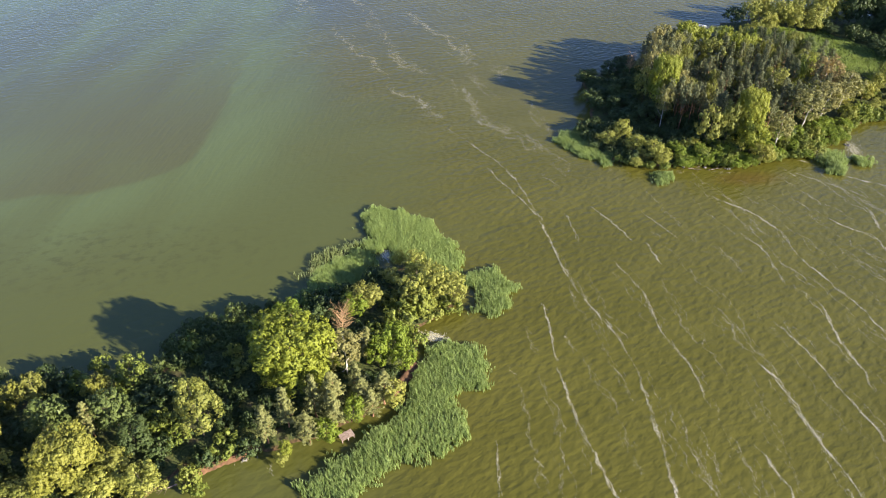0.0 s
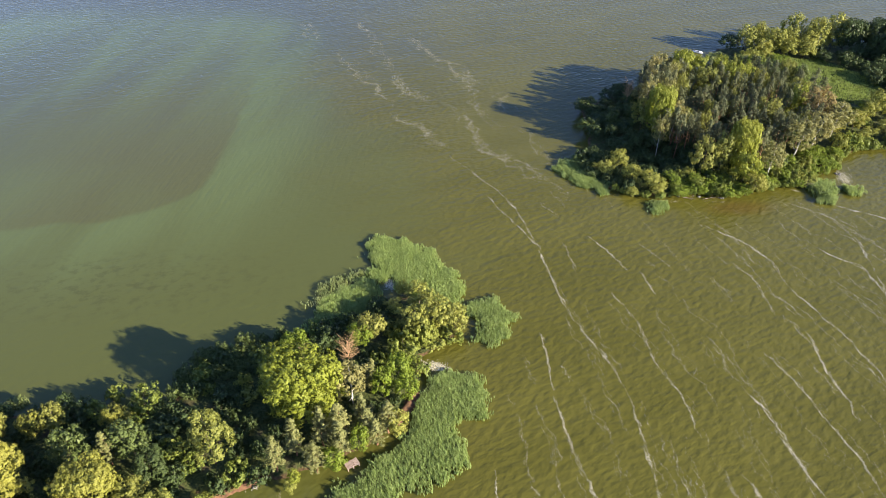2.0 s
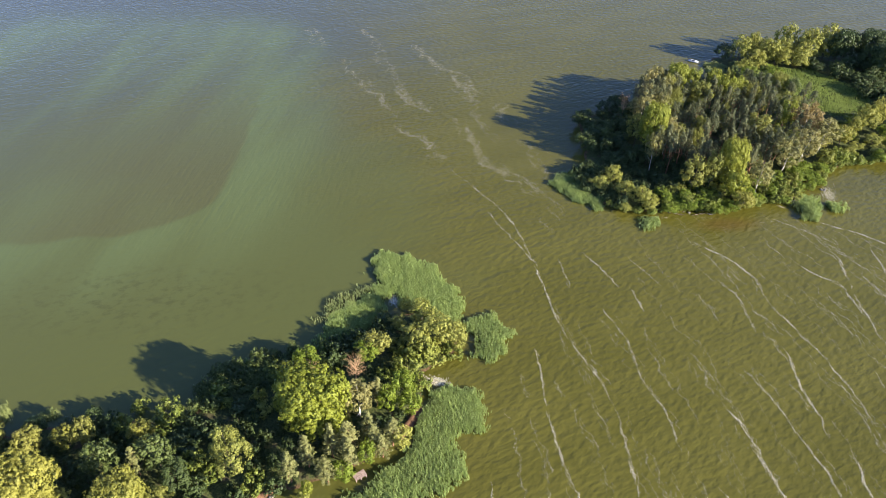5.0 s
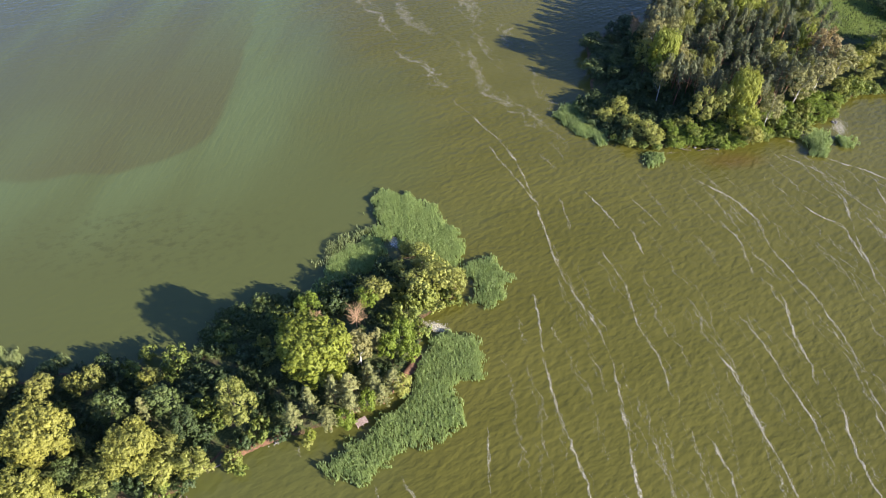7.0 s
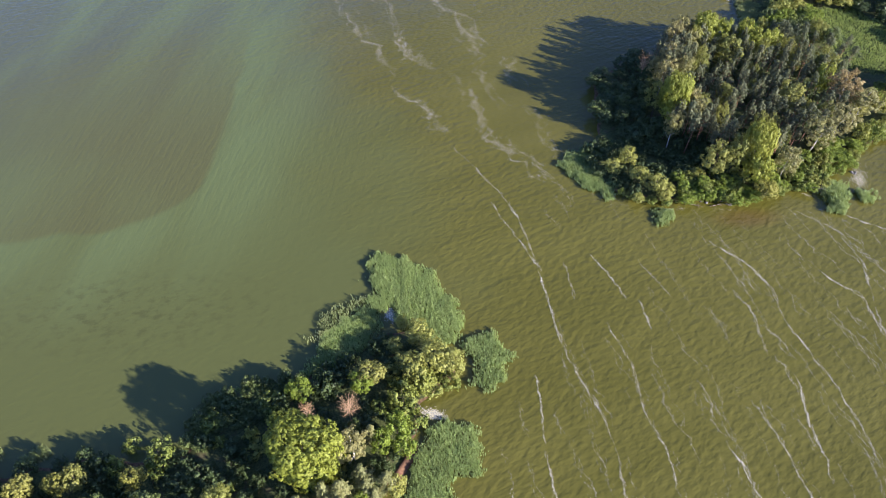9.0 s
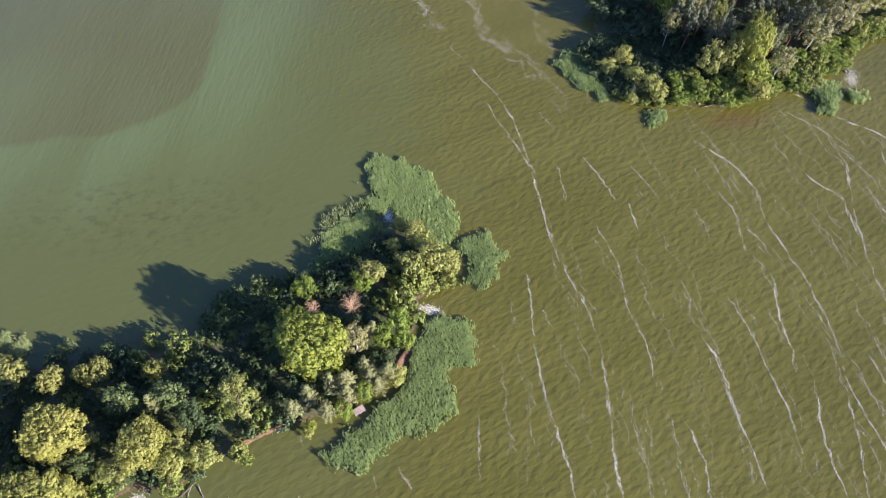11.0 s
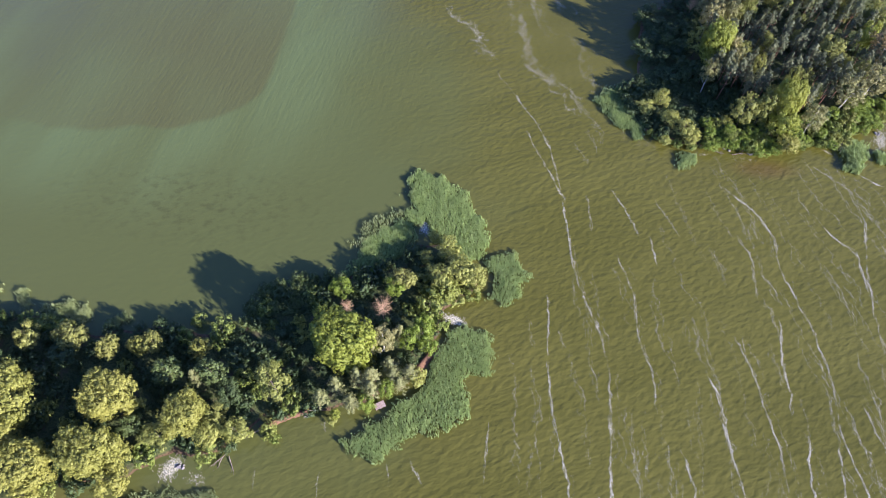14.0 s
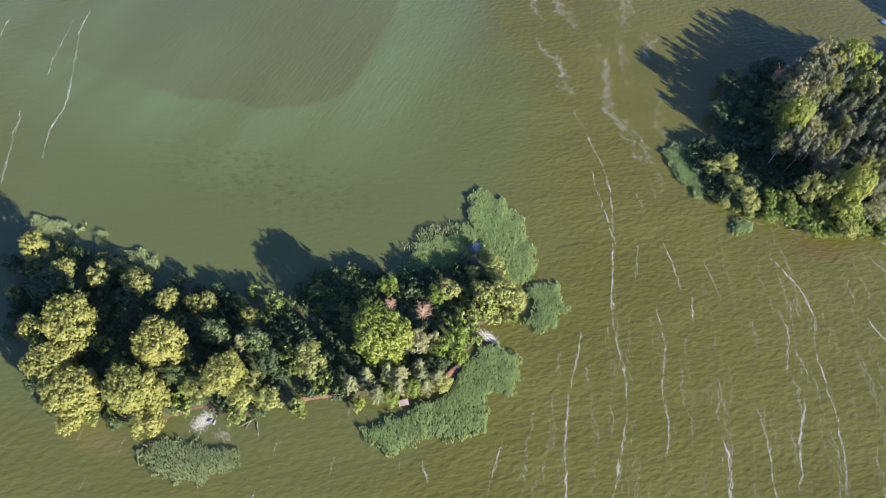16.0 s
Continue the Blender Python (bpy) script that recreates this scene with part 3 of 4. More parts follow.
for key, mat_ in (('north', REED), ('east', REED), ('south', REED), ('front', REED_PALE), ('bay_end', REED_PALE), ('bay', REED_PALE), ('bay_thin', REED_PALE), ('north_thin', REED_PALE), ('bay_tuft', REED_PALE),
                  ('far_west', REED), ('far_south', REED), ('far_tuft', REED), ('far_ball', REED), ('far_bay', REED_PALE)):
    reed_bed(key, 6.0 if key in ('bay_thin', 'north_thin') else 25.0, 2.4 if key in ('far_tuft', 'far_ball') else 1.3 if key == 'front' else 1.6, mat_, "reed_bed", "dense green reed bed standing in shallow water", "reeds")
reed_bed('shade', 7.0, 1.6, REED, "reed_bed", "dark reeds and sedge in the shade of trees", "reeds")
reed_bed('clearing', 8.0, 1.3, MEADOW, "meadow_grass", "tall green grass filling a clearing", "grass", False)


# ---- trees ----
NEAR_TREES = [
    (-157, 117, 5.1, 12, 'L'), (-143, 105, 7.0, 12, 'D'), (-144, 112, 4.0, 10, 'Y'), (-132, 114, 4.4, 11, 'Y'), (-119, 116, 5.2, 10, 'Y'), (-120, 110, 4.5, 8, 'D'),
    (-107, 114, 3.8, 9, 'Y'), (-98, 116, 3.3, 8, 'L'), (-94, 117, 3.7, 9, 'Y'), (-128, 95, 8.9, 18, 'L'), (-139, 90, 5.2, 14, 'L'), (-128, 82, 7.6, 14, 'L'),
    (-117, 76, 8.4, 14, 'L'), (-115, 69, 4.6, 8, 'L'), (-129, 77, 5.0, 10, 'D'), (-99, 98, 8.2, 18, 'L'), (-86, 108, 4.4, 12, 'G'), (-79, 117, 3.3, 9, 'L'),
    (-77, 107, 2.7, 12, 'P'), (-72, 109, 4.4, 13, 'G'), (-99, 82, 8.3, 17, 'L'), (-92, 75.5, 5.2, 10, 'L'), (-94, 83, 5.1, 10, 'L'), (-76, 95, 6.8, 15, 'L'),
    (-84, 89.5, 4.8, 9, 'O'), (-86.5, 83.5, 3.8, 6, 'S'), (-92, 91, 3.4, 9, 'G'), (-70, 91, 4.6, 9, 'W'), (-69.5, 86, 3.6, 5, 'S'), (-62, 93.5, 4.2, 8.5, 'W'), (-67, 104, 4.2, 8.5, 'D'),
    (-69, 96.5, 3.6, 8.5, 'O'), (-53.5, 107, 5.4, 18, 'O'), (-53, 95, 3.0, 5, 'S'), (-51, 93, 2.0, 3, 'S'), (-48, 104, 3.6, 3.4, 'S'), (-35.0, 121.6, 9.3, 19.0, 'K'), (-40, 143, 3.8, 7.5, 'M'),
    (-24, 131, 2.2, 9, 'G'), (-39, 105, 3.1, 13, 'P'), (-35, 109, 3.2, 14, 'P'), (-29, 112, 3.5, 14, 'P'), (-25, 113, 3.9, 15, 'P'), (-30, 105, 3.5, 10, 'P'), (-26, 106, 3.0, 6, 'M'),
    (-23, 124, 4.5, 15, 'B'), (-19, 128, 2.7, 13, 'P'), (-20, 117, 3.6, 13, 'P'), (-19, 114, 3.2, 11, 'P'), (-14, 116, 3.6, 11, 'P'), (-12, 116, 3.2, 8, 'W'), (-24.5, 109.5, 3.3, 12, 'P'), (-20.5, 110.8, 2.8, 8, 'M'), (-16.5, 112.5, 2.8, 9, 'P'),
    (-12, 131, 4.1, 11, 'M'), (-10, 126, 3.4, 9, 'M'), (-16, 127, 3.3, 11, 'M'), (-11, 141, 5.2, 7, 'S'), (-21, 148, 4.2, 9, 'Y'), (-23, 145, 3.5, 8, 'M'), (-14, 158, 2.8, 5.5, 'W'),
    (-7, 162, 4.4, 8, 'W'), (-12, 166, 2.4, 5, 'W'), (-2, 153, 5.6, 10, 'W'), (-8, 150, 4.8, 10, 'W'), (-6, 146, 4.6, 8, 'S'), (3, 152, 4.5, 9, 'W'), (-3, 145, 4.6, 4, 'S'), (2, 147, 3.4, 4, 'S'),
    (-34.5, 102.0, 1.8, 4.6, 'Z'), (-35.3, 100.3, 1.8, 3, 'W'), (-75, 125, 4.4, 5, 'S'), (-83, 127, 2.8, 4, 'S')]
FAR_TREES = [
    (112, 310, 6.2, 17.5, 'Z'), (119, 309, 4.6, 17, 'Z'), (129, 310, 4.2, 16.5, 'Z'), (132, 302, 5.6, 17, 'Z'), (138, 303, 4.3, 16, 'Z'), (88, 261, 6.6, 23, 'Z'), (83, 266, 3.6, 17, 'O'),
    (87, 277, 4.2, 20, 'B'), (95, 279, 3.4, 20, 'B'), (96, 303, 3.6, 19, 'B'), (103, 299, 4.2, 17, 'B'), (89, 295, 2.8, 15, 'P'), (111, 234, 6.2, 22, 'Z'), (112, 227, 5.0, 15, 'Z'),
    (104, 232, 4.4, 19, 'O'), (114, 221, 4.4, 8, 'L'), (97, 230, 4.8, 18, 'O'), (156, 268, 6.6, 20, 'R'), (161, 262, 5.7, 17, 'B'), (150, 276, 4.6, 18, 'Z'), (138, 244, 5.8, 18, 'B'),
    (148, 251, 5.9, 18, 'B'), (122, 230, 5.0, 16, 'B'), (135, 266, 5.7, 17, 'O'), (118, 295, 5.6, 17, 'O'), (68, 238, 3.7, 9, 'W'), (62, 234, 3.7, 6, 'W'), (71, 228, 3.6, 8, 'W'),
    (76, 224, 4.0, 8, 'W'), (69, 219, 2.4, 4, 'W'), (79, 221, 3.6, 6, 'W'), (173, 268, 4.5, 10, 'L'), (160, 253, 3.9, 7, 'S'), (166, 255, 3.9, 7, 'S'),
    (85, 247, 3.2, 19, 'B'), (91, 244, 3.2, 20, 'P'),
    (150, 354, 5.0, 9.5, 'D'), (157, 352, 5.8, 15, 'W'), (170, 348, 5.2, 15, 'W'), (164, 354, 4.1, 16, 'W'), (184, 361, 5.4, 18.5, 'W'), (194, 355, 6.2, 18.5, 'W'), (206, 361, 6.2, 18, 'W'),
    (226, 352, 8.4, 17, 'D'), (189, 280, 5.4, 14, 'W'), (183, 277, 3.7, 10, 'W'), (196, 284, 5.0, 15, 'L')]
for row in NEAR_TREES:
    tree(*row, "trees of the near island")
for row in FAR_TREES:
    tree(*row, "trees of the far island", 0.48)


def scatter(poly, n, gap, taken, kinds, size, height, group, margin=2.0, seed=1, fine=0.42):
    """Fills a stretch of land with trees that keep a distance from one another."""
    rnd = random.Random(seed)
    xs, ys = [p[0] for p in poly], [p[1] for p in poly]
    done, tries = [], 0
    while len(done) < n and tries < n * 60:
        tries += 1
        x, y = rnd.uniform(min(xs), max(xs)), rnd.uniform(min(ys), max(ys))
        if float(edge_distance(poly, x, y)) < margin or any(math.hypot(x - a, y - b) < gap + 0.35 * c for a, b, c in taken) or any(math.hypot(x - a, y - b) < gap for a, b in done):
            continue
        done.append((x, y))
        tree(x, y, rnd.uniform(*size), rnd.uniform(*height), rnd.choice(kinds), group, fine)
    return done


def thicket(places, leaf, fine, label, seed=1):
    """Low undergrowth that nobody could count, joined into one: places of x, y, radius, height."""
    rnd = random.Random(seed)
    r0, h0 = SHAPES['shrub'][:2]
    out = []
    for i, (x, y, r, h) in enumerate(places):
        q = crown_leaves('shrub', i % 4, fine)
        a = rnd.uniform(0, 6.28)
        turn = np.array(((math.cos(a), math.sin(a), 0), (-math.sin(a), math.cos(a), 0), (0, 0, 1)))
        out.append((q * np.array((r / r0, r / r0, h / h0))) @ turn + np.array((x, y, 0.2)))
    tagged(new("undergrowth", leaves_mesh("undergrowth", np.concatenate(out), LEAF[leaf])), label, "undergrowth", kind="stuff")


def spots(poly, n, gap, taken, size, height, margin, seed):
    """Places for undergrowth within an outline."""
    rnd = random.Random(seed)
    xs, ys = [p[0] for p in poly], [p[1] for p in poly]
    done, tries = [], 0
    while len(done) < n and tries < n * 60:
        tries += 1
        x, y = rnd.uniform(min(xs), max(xs)), rnd.uniform(min(ys), max(ys))
        if float(edge_distance(poly, x, y)) < margin or any(math.hypot(x - a, y - b) < gap + 0.35 * c for a, b, c in taken) or any(math.hypot(x - p[0], y - p[1]) < gap for p in done):
            continue
        done.append((x, y, rnd.uniform(*size), rnd.uniform(*height)))
    return done


near_taken = [(a, b, r) for a, b, r, h, k in NEAR_TREES]
far_taken = [(a, b, r) for a, b, r, h, k in FAR_TREES]
PINE_WOOD = [(84, 254), (96, 241), (120, 238), (150, 254), (160, 285), (152, 302), (142, 314), (118, 306), (100, 296), (92, 278)]
WEST_WOOD = [(61, 288), (61, 256), (80, 247), (92, 252), (88, 300), (96, 312), (84, 305), (70, 298)]
WEST_EDGE = [(84, 252), (95, 246), (100, 290), (106, 308), (95, 304), (85, 280)]
BACK_WOOD = [(203, 345), (225, 332), (262, 318), (330, 296), (330, 372), (250, 364), (206, 358)]
# unseen grove, added to throw shade on the clearing's right part
SHADE_GROVE = [(222, 275), (262, 255), (278, 285), (238, 302)]
LOW_WOOD = [(205, 306), (212, 296), (255, 300), (262, 325), (225, 345), (190, 352), (188, 344), (202, 330)]
WEST_LOW = [(52, 243), (60, 252), (84, 250), (104, 236), (86, 226), (66, 222), (55, 232)]
BAY_SHORE = [(122, 317), (134, 315), (150, 314), (168, 316), (169, 342), (153, 344), (147, 335), (142, 324)]
WILLOWS = [(147, 352), (160, 342), (190, 343), (205, 352), (210, 362), (192, 365), (165, 362), (150, 358)]
FOREST_ROOM = [(a, b, r * 0.6) for a, b, r in far_taken]
scatter(PINE_WOOD, 150, 2.7, [(a, b, r * 1.3) for a, b, r in far_taken], 'PPPPPPOPP', (2.5, 3.5), (11, 17.5), "pine wood on the far island", 0.6, 3, 0.68)
NORTH_EAST = [(146, 300), (158, 284), (168, 290), (176, 300), (170, 312), (164, 324), (150, 322), (142, 314)]
scatter(NORTH_EAST, 26, 3.6, FOREST_ROOM, 'PPPWGO', (2.6, 3.8), (9, 14), "trees of the far island", 0.5, 45)
scatter(WEST_EDGE, 15, 3.6, FOREST_ROOM, 'BPPPO', (2.8, 4.0), (16, 20), "trees of the far island", 0.5, 14)
NORTH_WEST = [(85, 286), (98, 284), (114, 312), (104, 313), (91, 303)]
scatter(NORTH_WEST, 16, 3.6, FOREST_ROOM, 'PPBOP', (2.8, 4.0), (13, 18), "trees of the far island", 0.5, 44)
scatter(WEST_WOOD, 34, 3.6, FOREST_ROOM, 'DDDG', (3.0, 4.4), (4.5, 8), "trees of the far island", 0.6, 4)
scatter(BACK_WOOD, 70, 6.2, FOREST_ROOM, 'DDDDDO', (5.2, 7.5), (14.5, 18), "wood behind the clearing", 1.0, 5, 0.22)
scatter(SHADE_GROVE, 14, 6.5, FOREST_ROOM, 'DDMO', (5.0, 7.0), (11, 15), "wood behind the clearing", 1.0, 15, 0.22)
scatter(LOW_WOOD, 44, 4.4, FOREST_ROOM, 'UDD', (3.4, 4.8), (4.5, 8), "wood behind the clearing", 1.0, 16, 0.4)
thicket(spots(WEST_LOW, 36, 3.0, FOREST_ROOM, (2.4, 3.6), (2.6, 4.6), 0.6, 17), 'D', 0.4, "dark green bushes between willows and pines", 5)
scatter(BAY_SHORE, 40, 3.6, FOREST_ROOM, 'WSGM', (2.8, 4.2), (4, 8), "trees of the far island", 0.6, 18)
scatter(WILLOWS, 12, 5.0, FOREST_ROOM, 'WWW', (4.0, 5.4), (9, 13.5), "trees of the far island", 0.6, 19)
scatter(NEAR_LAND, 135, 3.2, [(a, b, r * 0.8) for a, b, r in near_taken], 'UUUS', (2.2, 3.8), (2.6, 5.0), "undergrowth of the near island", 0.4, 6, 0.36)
# dark leaves fill the gaps between trees; part of the shade is their colour
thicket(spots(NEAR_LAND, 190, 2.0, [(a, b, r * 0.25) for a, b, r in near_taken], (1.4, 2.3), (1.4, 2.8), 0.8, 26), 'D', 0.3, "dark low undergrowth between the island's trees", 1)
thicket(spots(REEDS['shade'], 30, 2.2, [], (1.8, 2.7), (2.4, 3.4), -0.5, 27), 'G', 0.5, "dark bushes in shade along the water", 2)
thicket([(-55, 99.6, 2.2, 0.8), (-52.5, 100.6, 2.4, 0.9), (-50, 102.2, 2.4, 0.9), (-47, 103.6, 2.2, 0.8), (-44, 104.2, 1.8, 0.8)], 'Y', 0.6, "dry straw-coloured grass above the earth bank", 8)
GLADE = [(84, 233), (100, 228), (120, 232), (132, 240), (118, 250), (96, 252), (86, 246)]
# the same shade-darkened leaves close the gaps under the far wood
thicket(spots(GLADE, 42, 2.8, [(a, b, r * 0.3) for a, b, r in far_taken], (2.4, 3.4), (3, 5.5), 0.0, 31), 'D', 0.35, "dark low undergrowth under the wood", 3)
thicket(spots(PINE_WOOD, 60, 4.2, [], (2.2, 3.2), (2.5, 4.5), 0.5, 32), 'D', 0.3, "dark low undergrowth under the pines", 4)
SOUTH_SHORE = [(84, 219), (104, 218), (118, 221), (131, 225), (150, 237), (157, 247), (150, 253), (132, 238), (110, 233), (86, 230)]
scatter(SOUTH_SHORE, 70, 2.4, [(a, b, r * 0.5) for a, b, r in far_taken], 'MSMSM', (2.2, 3.6), (3, 5.5), "shore shrubs of the far island", -0.8, 7)
fringe = random.Random(41)
shore_line = ((64, 67, 80, 89, 103, 118, 131, 150, 156), (223, 220.5, 217.5, 220.5, 219.5, 222.5, 226.5, 238.5, 245))
thicket([(64 + 92 * i / 39 + fringe.uniform(-1, 1), float(np.interp(64 + 92 * i / 39, *shore_line)) + fringe.uniform(-0.4, 1.0), fringe.uniform(1.3, 2.4), fringe.uniform(1.2, 2.8)) for i in range(40)],
        'S', 0.4, "low green bushes overhanging the shore", 6)
east_line = ((150, 157, 171, 188, 205, 232), (238, 246.5, 253.5, 255.5, 256.5, 249))
thicket([(150 + 82 * i / 34 + fringe.uniform(-1, 1), float(np.interp(150 + 82 * i / 34, *east_line)) + fringe.uniform(-0.4, 1.2), fringe.uniform(1.6, 2.8), fringe.uniform(1.5, 3.4)) for i in range(35)],
        'S', 0.4, "low green bushes overhanging the shore", 7)
EAST_SHORE = [(157, 248), (172, 255), (205, 258), (215, 275), (200, 290), (180, 285), (165, 275)]
scatter(EAST_SHORE, 34, 3.6, FOREST_ROOM, 'SSWLM', (2.8, 4.4), (3.5, 6.5), "trees of the far island", -0.3, 8)


# ---- dead trees ----
def dead_tree(x, y, h, r, seed, label):
    ob = new("dead_tree")
    ob.matrix_basis = pose(x, y, 0.3)
    tagged(ob, label, "dead tree", "dead trees")
    rng = np.random.default_rng(seed)
    v, f = wood(rng, h * 0.78, 0.16, 44, r, 0.02, 0.45, 0.9, 14, 6, True)
    part("trunk", mesh_of("trunk", v, f, DEAD_WOOD, True), ob)


dead_tree(-25, 135, 15.5, 2.7, 21, "bare dead tree with pinkish-brown twigs")
dead_tree(-36, 134.5, 13.5, 1.9, 22, "slim bare dead tree with reddish twigs")
dead_tree(82, 288, 16, 2.4, 23, "pale leafless tree at the edge of the wood")


# ---- foam on the water ----
def flecks(name, rows, label):
    """Flat irregular foam flecks: x, y, length, width, direction."""
    rows = np.asarray(rows)
    n = len(rows)
    rng = np.random.default_rng(n)
    k = 6
    ang = np.linspace(0, 2 * math.pi, k, endpoint=False)[None, :] + rng.normal(0, 0.2, (n, k))
    rad = rng.uniform(0.55, 1.15, (n, k))
    u, v = np.cos(ang) * rad * rows[:, 2:3], np.sin(ang) * rad * rows[:, 3:4]
    c, s = np.cos(rows[:, 4:5]), np.sin(rows[:, 4:5])
    x, y = rows[:, 0:1] + u * c - v * s, rows[:, 1:2] + u * s + v * c
    z = 0.03 + rng.uniform(0.0, 0.05, x.shape) * np.minimum(1.0, rows[:, 3:4] * 14)
    verts = np.stack([x, y, z], axis=2).reshape(-1, 3)
    faces = np.arange(n * k).reshape(n, k)
    tagged(new(name, mesh_of(name, verts.tolist(), faces.tolist(), FOAM)), label, "foam", kind="stuff")


def foam_streaks():
    rnd = random.Random(12)
    rows = []

    def dry(x, y):
        land = inside(NEAR_LAND, x, y) | inside(FAR_LAND, x, y)
        for k in ('north', 'east', 'south', 'front', 'far_tuft', 'far_ball', 'far_west'):
            land = land | inside(REEDS[k], x, y)
        return land

    def streak(xs, ys, strength=0.7, wander=1.1, spread=0.13):
        """A broken, braided wind row along a line of points."""
        xs, ys = np.asarray(xs, float), np.asarray(ys, float)
        run = np.concatenate([[0], np.cumsum(np.hypot(np.diff(xs), np.diff(ys)))])
        seed = rnd.uniform(0, 100)
        u = 0.0
        while u < run[-1]:
            x, y = np.interp(u, run, xs), np.interp(u, run, ys)
            x2, y2 = np.interp(u + 1.0, run, xs), np.interp(u + 1.0, run, ys)
            x1, y1 = np.interp(u - 1.0, run, xs), np.interp(u - 1.0, run, ys)
            way = math.atan2(y2 - y1, x2 - x1)
            ends = min(1.0, 0.25 + u / 4, 0.25 + (run[-1] - u) / 4)
            for k in range(2):
                side = wander * (1.1 * noise.noise((u * 0.05, seed, 0)) + 0.7 * noise.noise((u * 0.2, seed, 5 + k)) + 0.45 * noise.noise((u * 0.5, seed, 11 + k)))
                thick = max(0.0, 0.43 + 0.8 * noise.noise((u * 0.07, seed, 20 + k)) + 0.9 * noise.noise((u * 0.33, seed, 30 + k))) * strength * ends
                turn = way + 0.35 * noise.noise((u * 0.3, seed, 40 + k))
                for i in range(int(min(thick, 1.2) * 7.5 + rnd.random())):
                    off = side + rnd.gauss(0, spread * (0.6 + thick))
                    along = rnd.uniform(-0.3, 0.3)
                    rows.append((x - math.sin(way) * off + math.cos(way) * along, y + math.cos(way) * off + math.sin(way) * along,
                                 rnd.uniform(0.12, 0.34) * (0.7 + 0.5 * thick), rnd.uniform(0.03, 0.08) * (0.7 + 0.5 * thick), turn + rnd.gauss(0, 0.3)))
            u += 0.36

    # wind rows over the open water: x along them, y along them, strength
    streak((4, 11, 22, 27, 33), (248, 237, 223, 210, 188), 0.75)
    streak((17, 24, 31, 34, 38, 41, 45, 47, 47.5), (219, 205, 190, 169, 156, 148, 138, 125, 112), 0.85)
    streak((47.5, 47, 48, 48), (112, 99, 84, 70), 1.05)
    streak((27, 28, 28, 30, 33, 35, 36), (150, 136, 125, 112, 102, 91, 76), 0.85)
    streak((40, 41.5), (192, 177), 0.9)
    streak((49, 54, 58), (197, 188, 177), 0.8)
    streak((62, 64.5), (177, 166), 0.8)
    streak((51, 56, 57, 61, 62), (168, 154, 138, 127, 114), 0.75)
    streak((74, 79), (148, 136), 0.6)
    streak((79, 82, 83, 85, 87), (127, 118, 108, 96, 84), 0.95)
    streak((68, 71, 71.5), (103, 93, 82), 0.85)
    streak((90, 100, 106, 106, 110, 113, 117), (202, 192, 181, 170, 159, 150, 131), 0.95)
    streak((117, 117, 119, 122, 124), (131, 115, 105, 95, 80), 0.9)
    streak((93, 97, 97), (181, 171, 157), 0.9)
    streak((103, 103, 104, 103), (150, 140, 127, 118), 0.9)
    streak((88, 93, 95, 98, 99), (142, 129, 118, 106, 88), 0.9)
    streak((125, 136, 139, 136, 134, 136, 138), (215, 206, 193, 172, 157, 147, 132), 0.95)
    streak((122, 126, 133, 135), (193, 185, 179, 164), 0.9)
    streak((153, 152, 150), (198, 186, 172), 0.9)
    streak((107, 106, 107), (112, 96, 82), 1.0)
    streak((126, 128, 130), (124, 115, 104), 0.8)
    streak((65, 73), (193, 178), 0.7)
    streak((11, 11, 11), (106, 99, 86), 0.7)
    streak((-17, -15), (90, 84), 0.8)
    streak((-11, -6), (92, 84), 0.8)
    streak((116, 115, 113), (111, 95, 80), 0.95)
    streak((140, 153, 165), (214, 207, 196), 1.1)
    streak((158, 150, 143), (140, 160, 185), 0.8)
    # curls of foam on the water to the north
    for xs, ys in (((-49, -35, -20), (354, 319, 289)), ((-19, -3), (319, 295)), ((-16, 0, 11, 20), (373, 346, 336, 313)), ((29, 27), (306, 286)), ((-19, -6, 1), (284, 273, 254)),
                   ((9, 17, 23, 38), (284, 266, 245, 229)), ((-40, -31, -19, -14), (395, 354, 313, 301)), ((9, 15, 20), (336, 301, 281)), ((34, 41, 46), (273, 250, 242)), ((-71, -62), (394, 369))):
        for i in range(2):
            streak([x + rnd.uniform(-3, 3) for x in xs], ys, rnd.uniform(0.5, 0.9), 5.0, 0.4)
    # rows in the west
    streak((-208, -205, -195, -189, -186, -181), (230, 216, 195, 181, 166, 151), 0.9)
    streak((-212, -208, -203), (224, 204, 190), 0.75)
    streak((-238, -228), (214, 180), 0.75)
    streak((-203, -195, -188), (172, 152, 138), 0.7)
    # short faint rows between them
    for i in range(210):
        x, y, run = rnd.uniform(18, 190), rnd.uniform(60, 208), rnd.uniform(8, 40)
        if y > 95 + 1.05 * (x + 20) or x > 155 + 0.3 * (y - 130):
            continue
        lean = -0.12 - 0.0024 * (y - 110) - 0.0012 * max(0.0, x - 60)
        streak((x - lean * run / 2, x + lean * run / 2), (y - run / 2, y + run / 2), rnd.uniform(0.18, 0.46), 2.6, 0.18)
    for i in range(22):
        x, y, run = rnd.uniform(-120, 25), rnd.uniform(35, 82), rnd.uniform(4, 10)
        streak((x, x - 0.1 * run), (y, y + run), rnd.uniform(0.4, 0.7), 0.8)
    for i in range(30):
        y, run = rnd.uniform(205, 330), rnd.uniform(5, 18)
        x = 52 - 0.42 * (y - 205) + rnd.uniform(-12, 22)
        streak((x, x - 0.5 * run), (y, y + run), rnd.uniform(0.25, 0.55), 3.0, 0.4)
    rows = np.asarray(rows)
    rows = rows[~dry(rows[:, 0], rows[:, 1])]
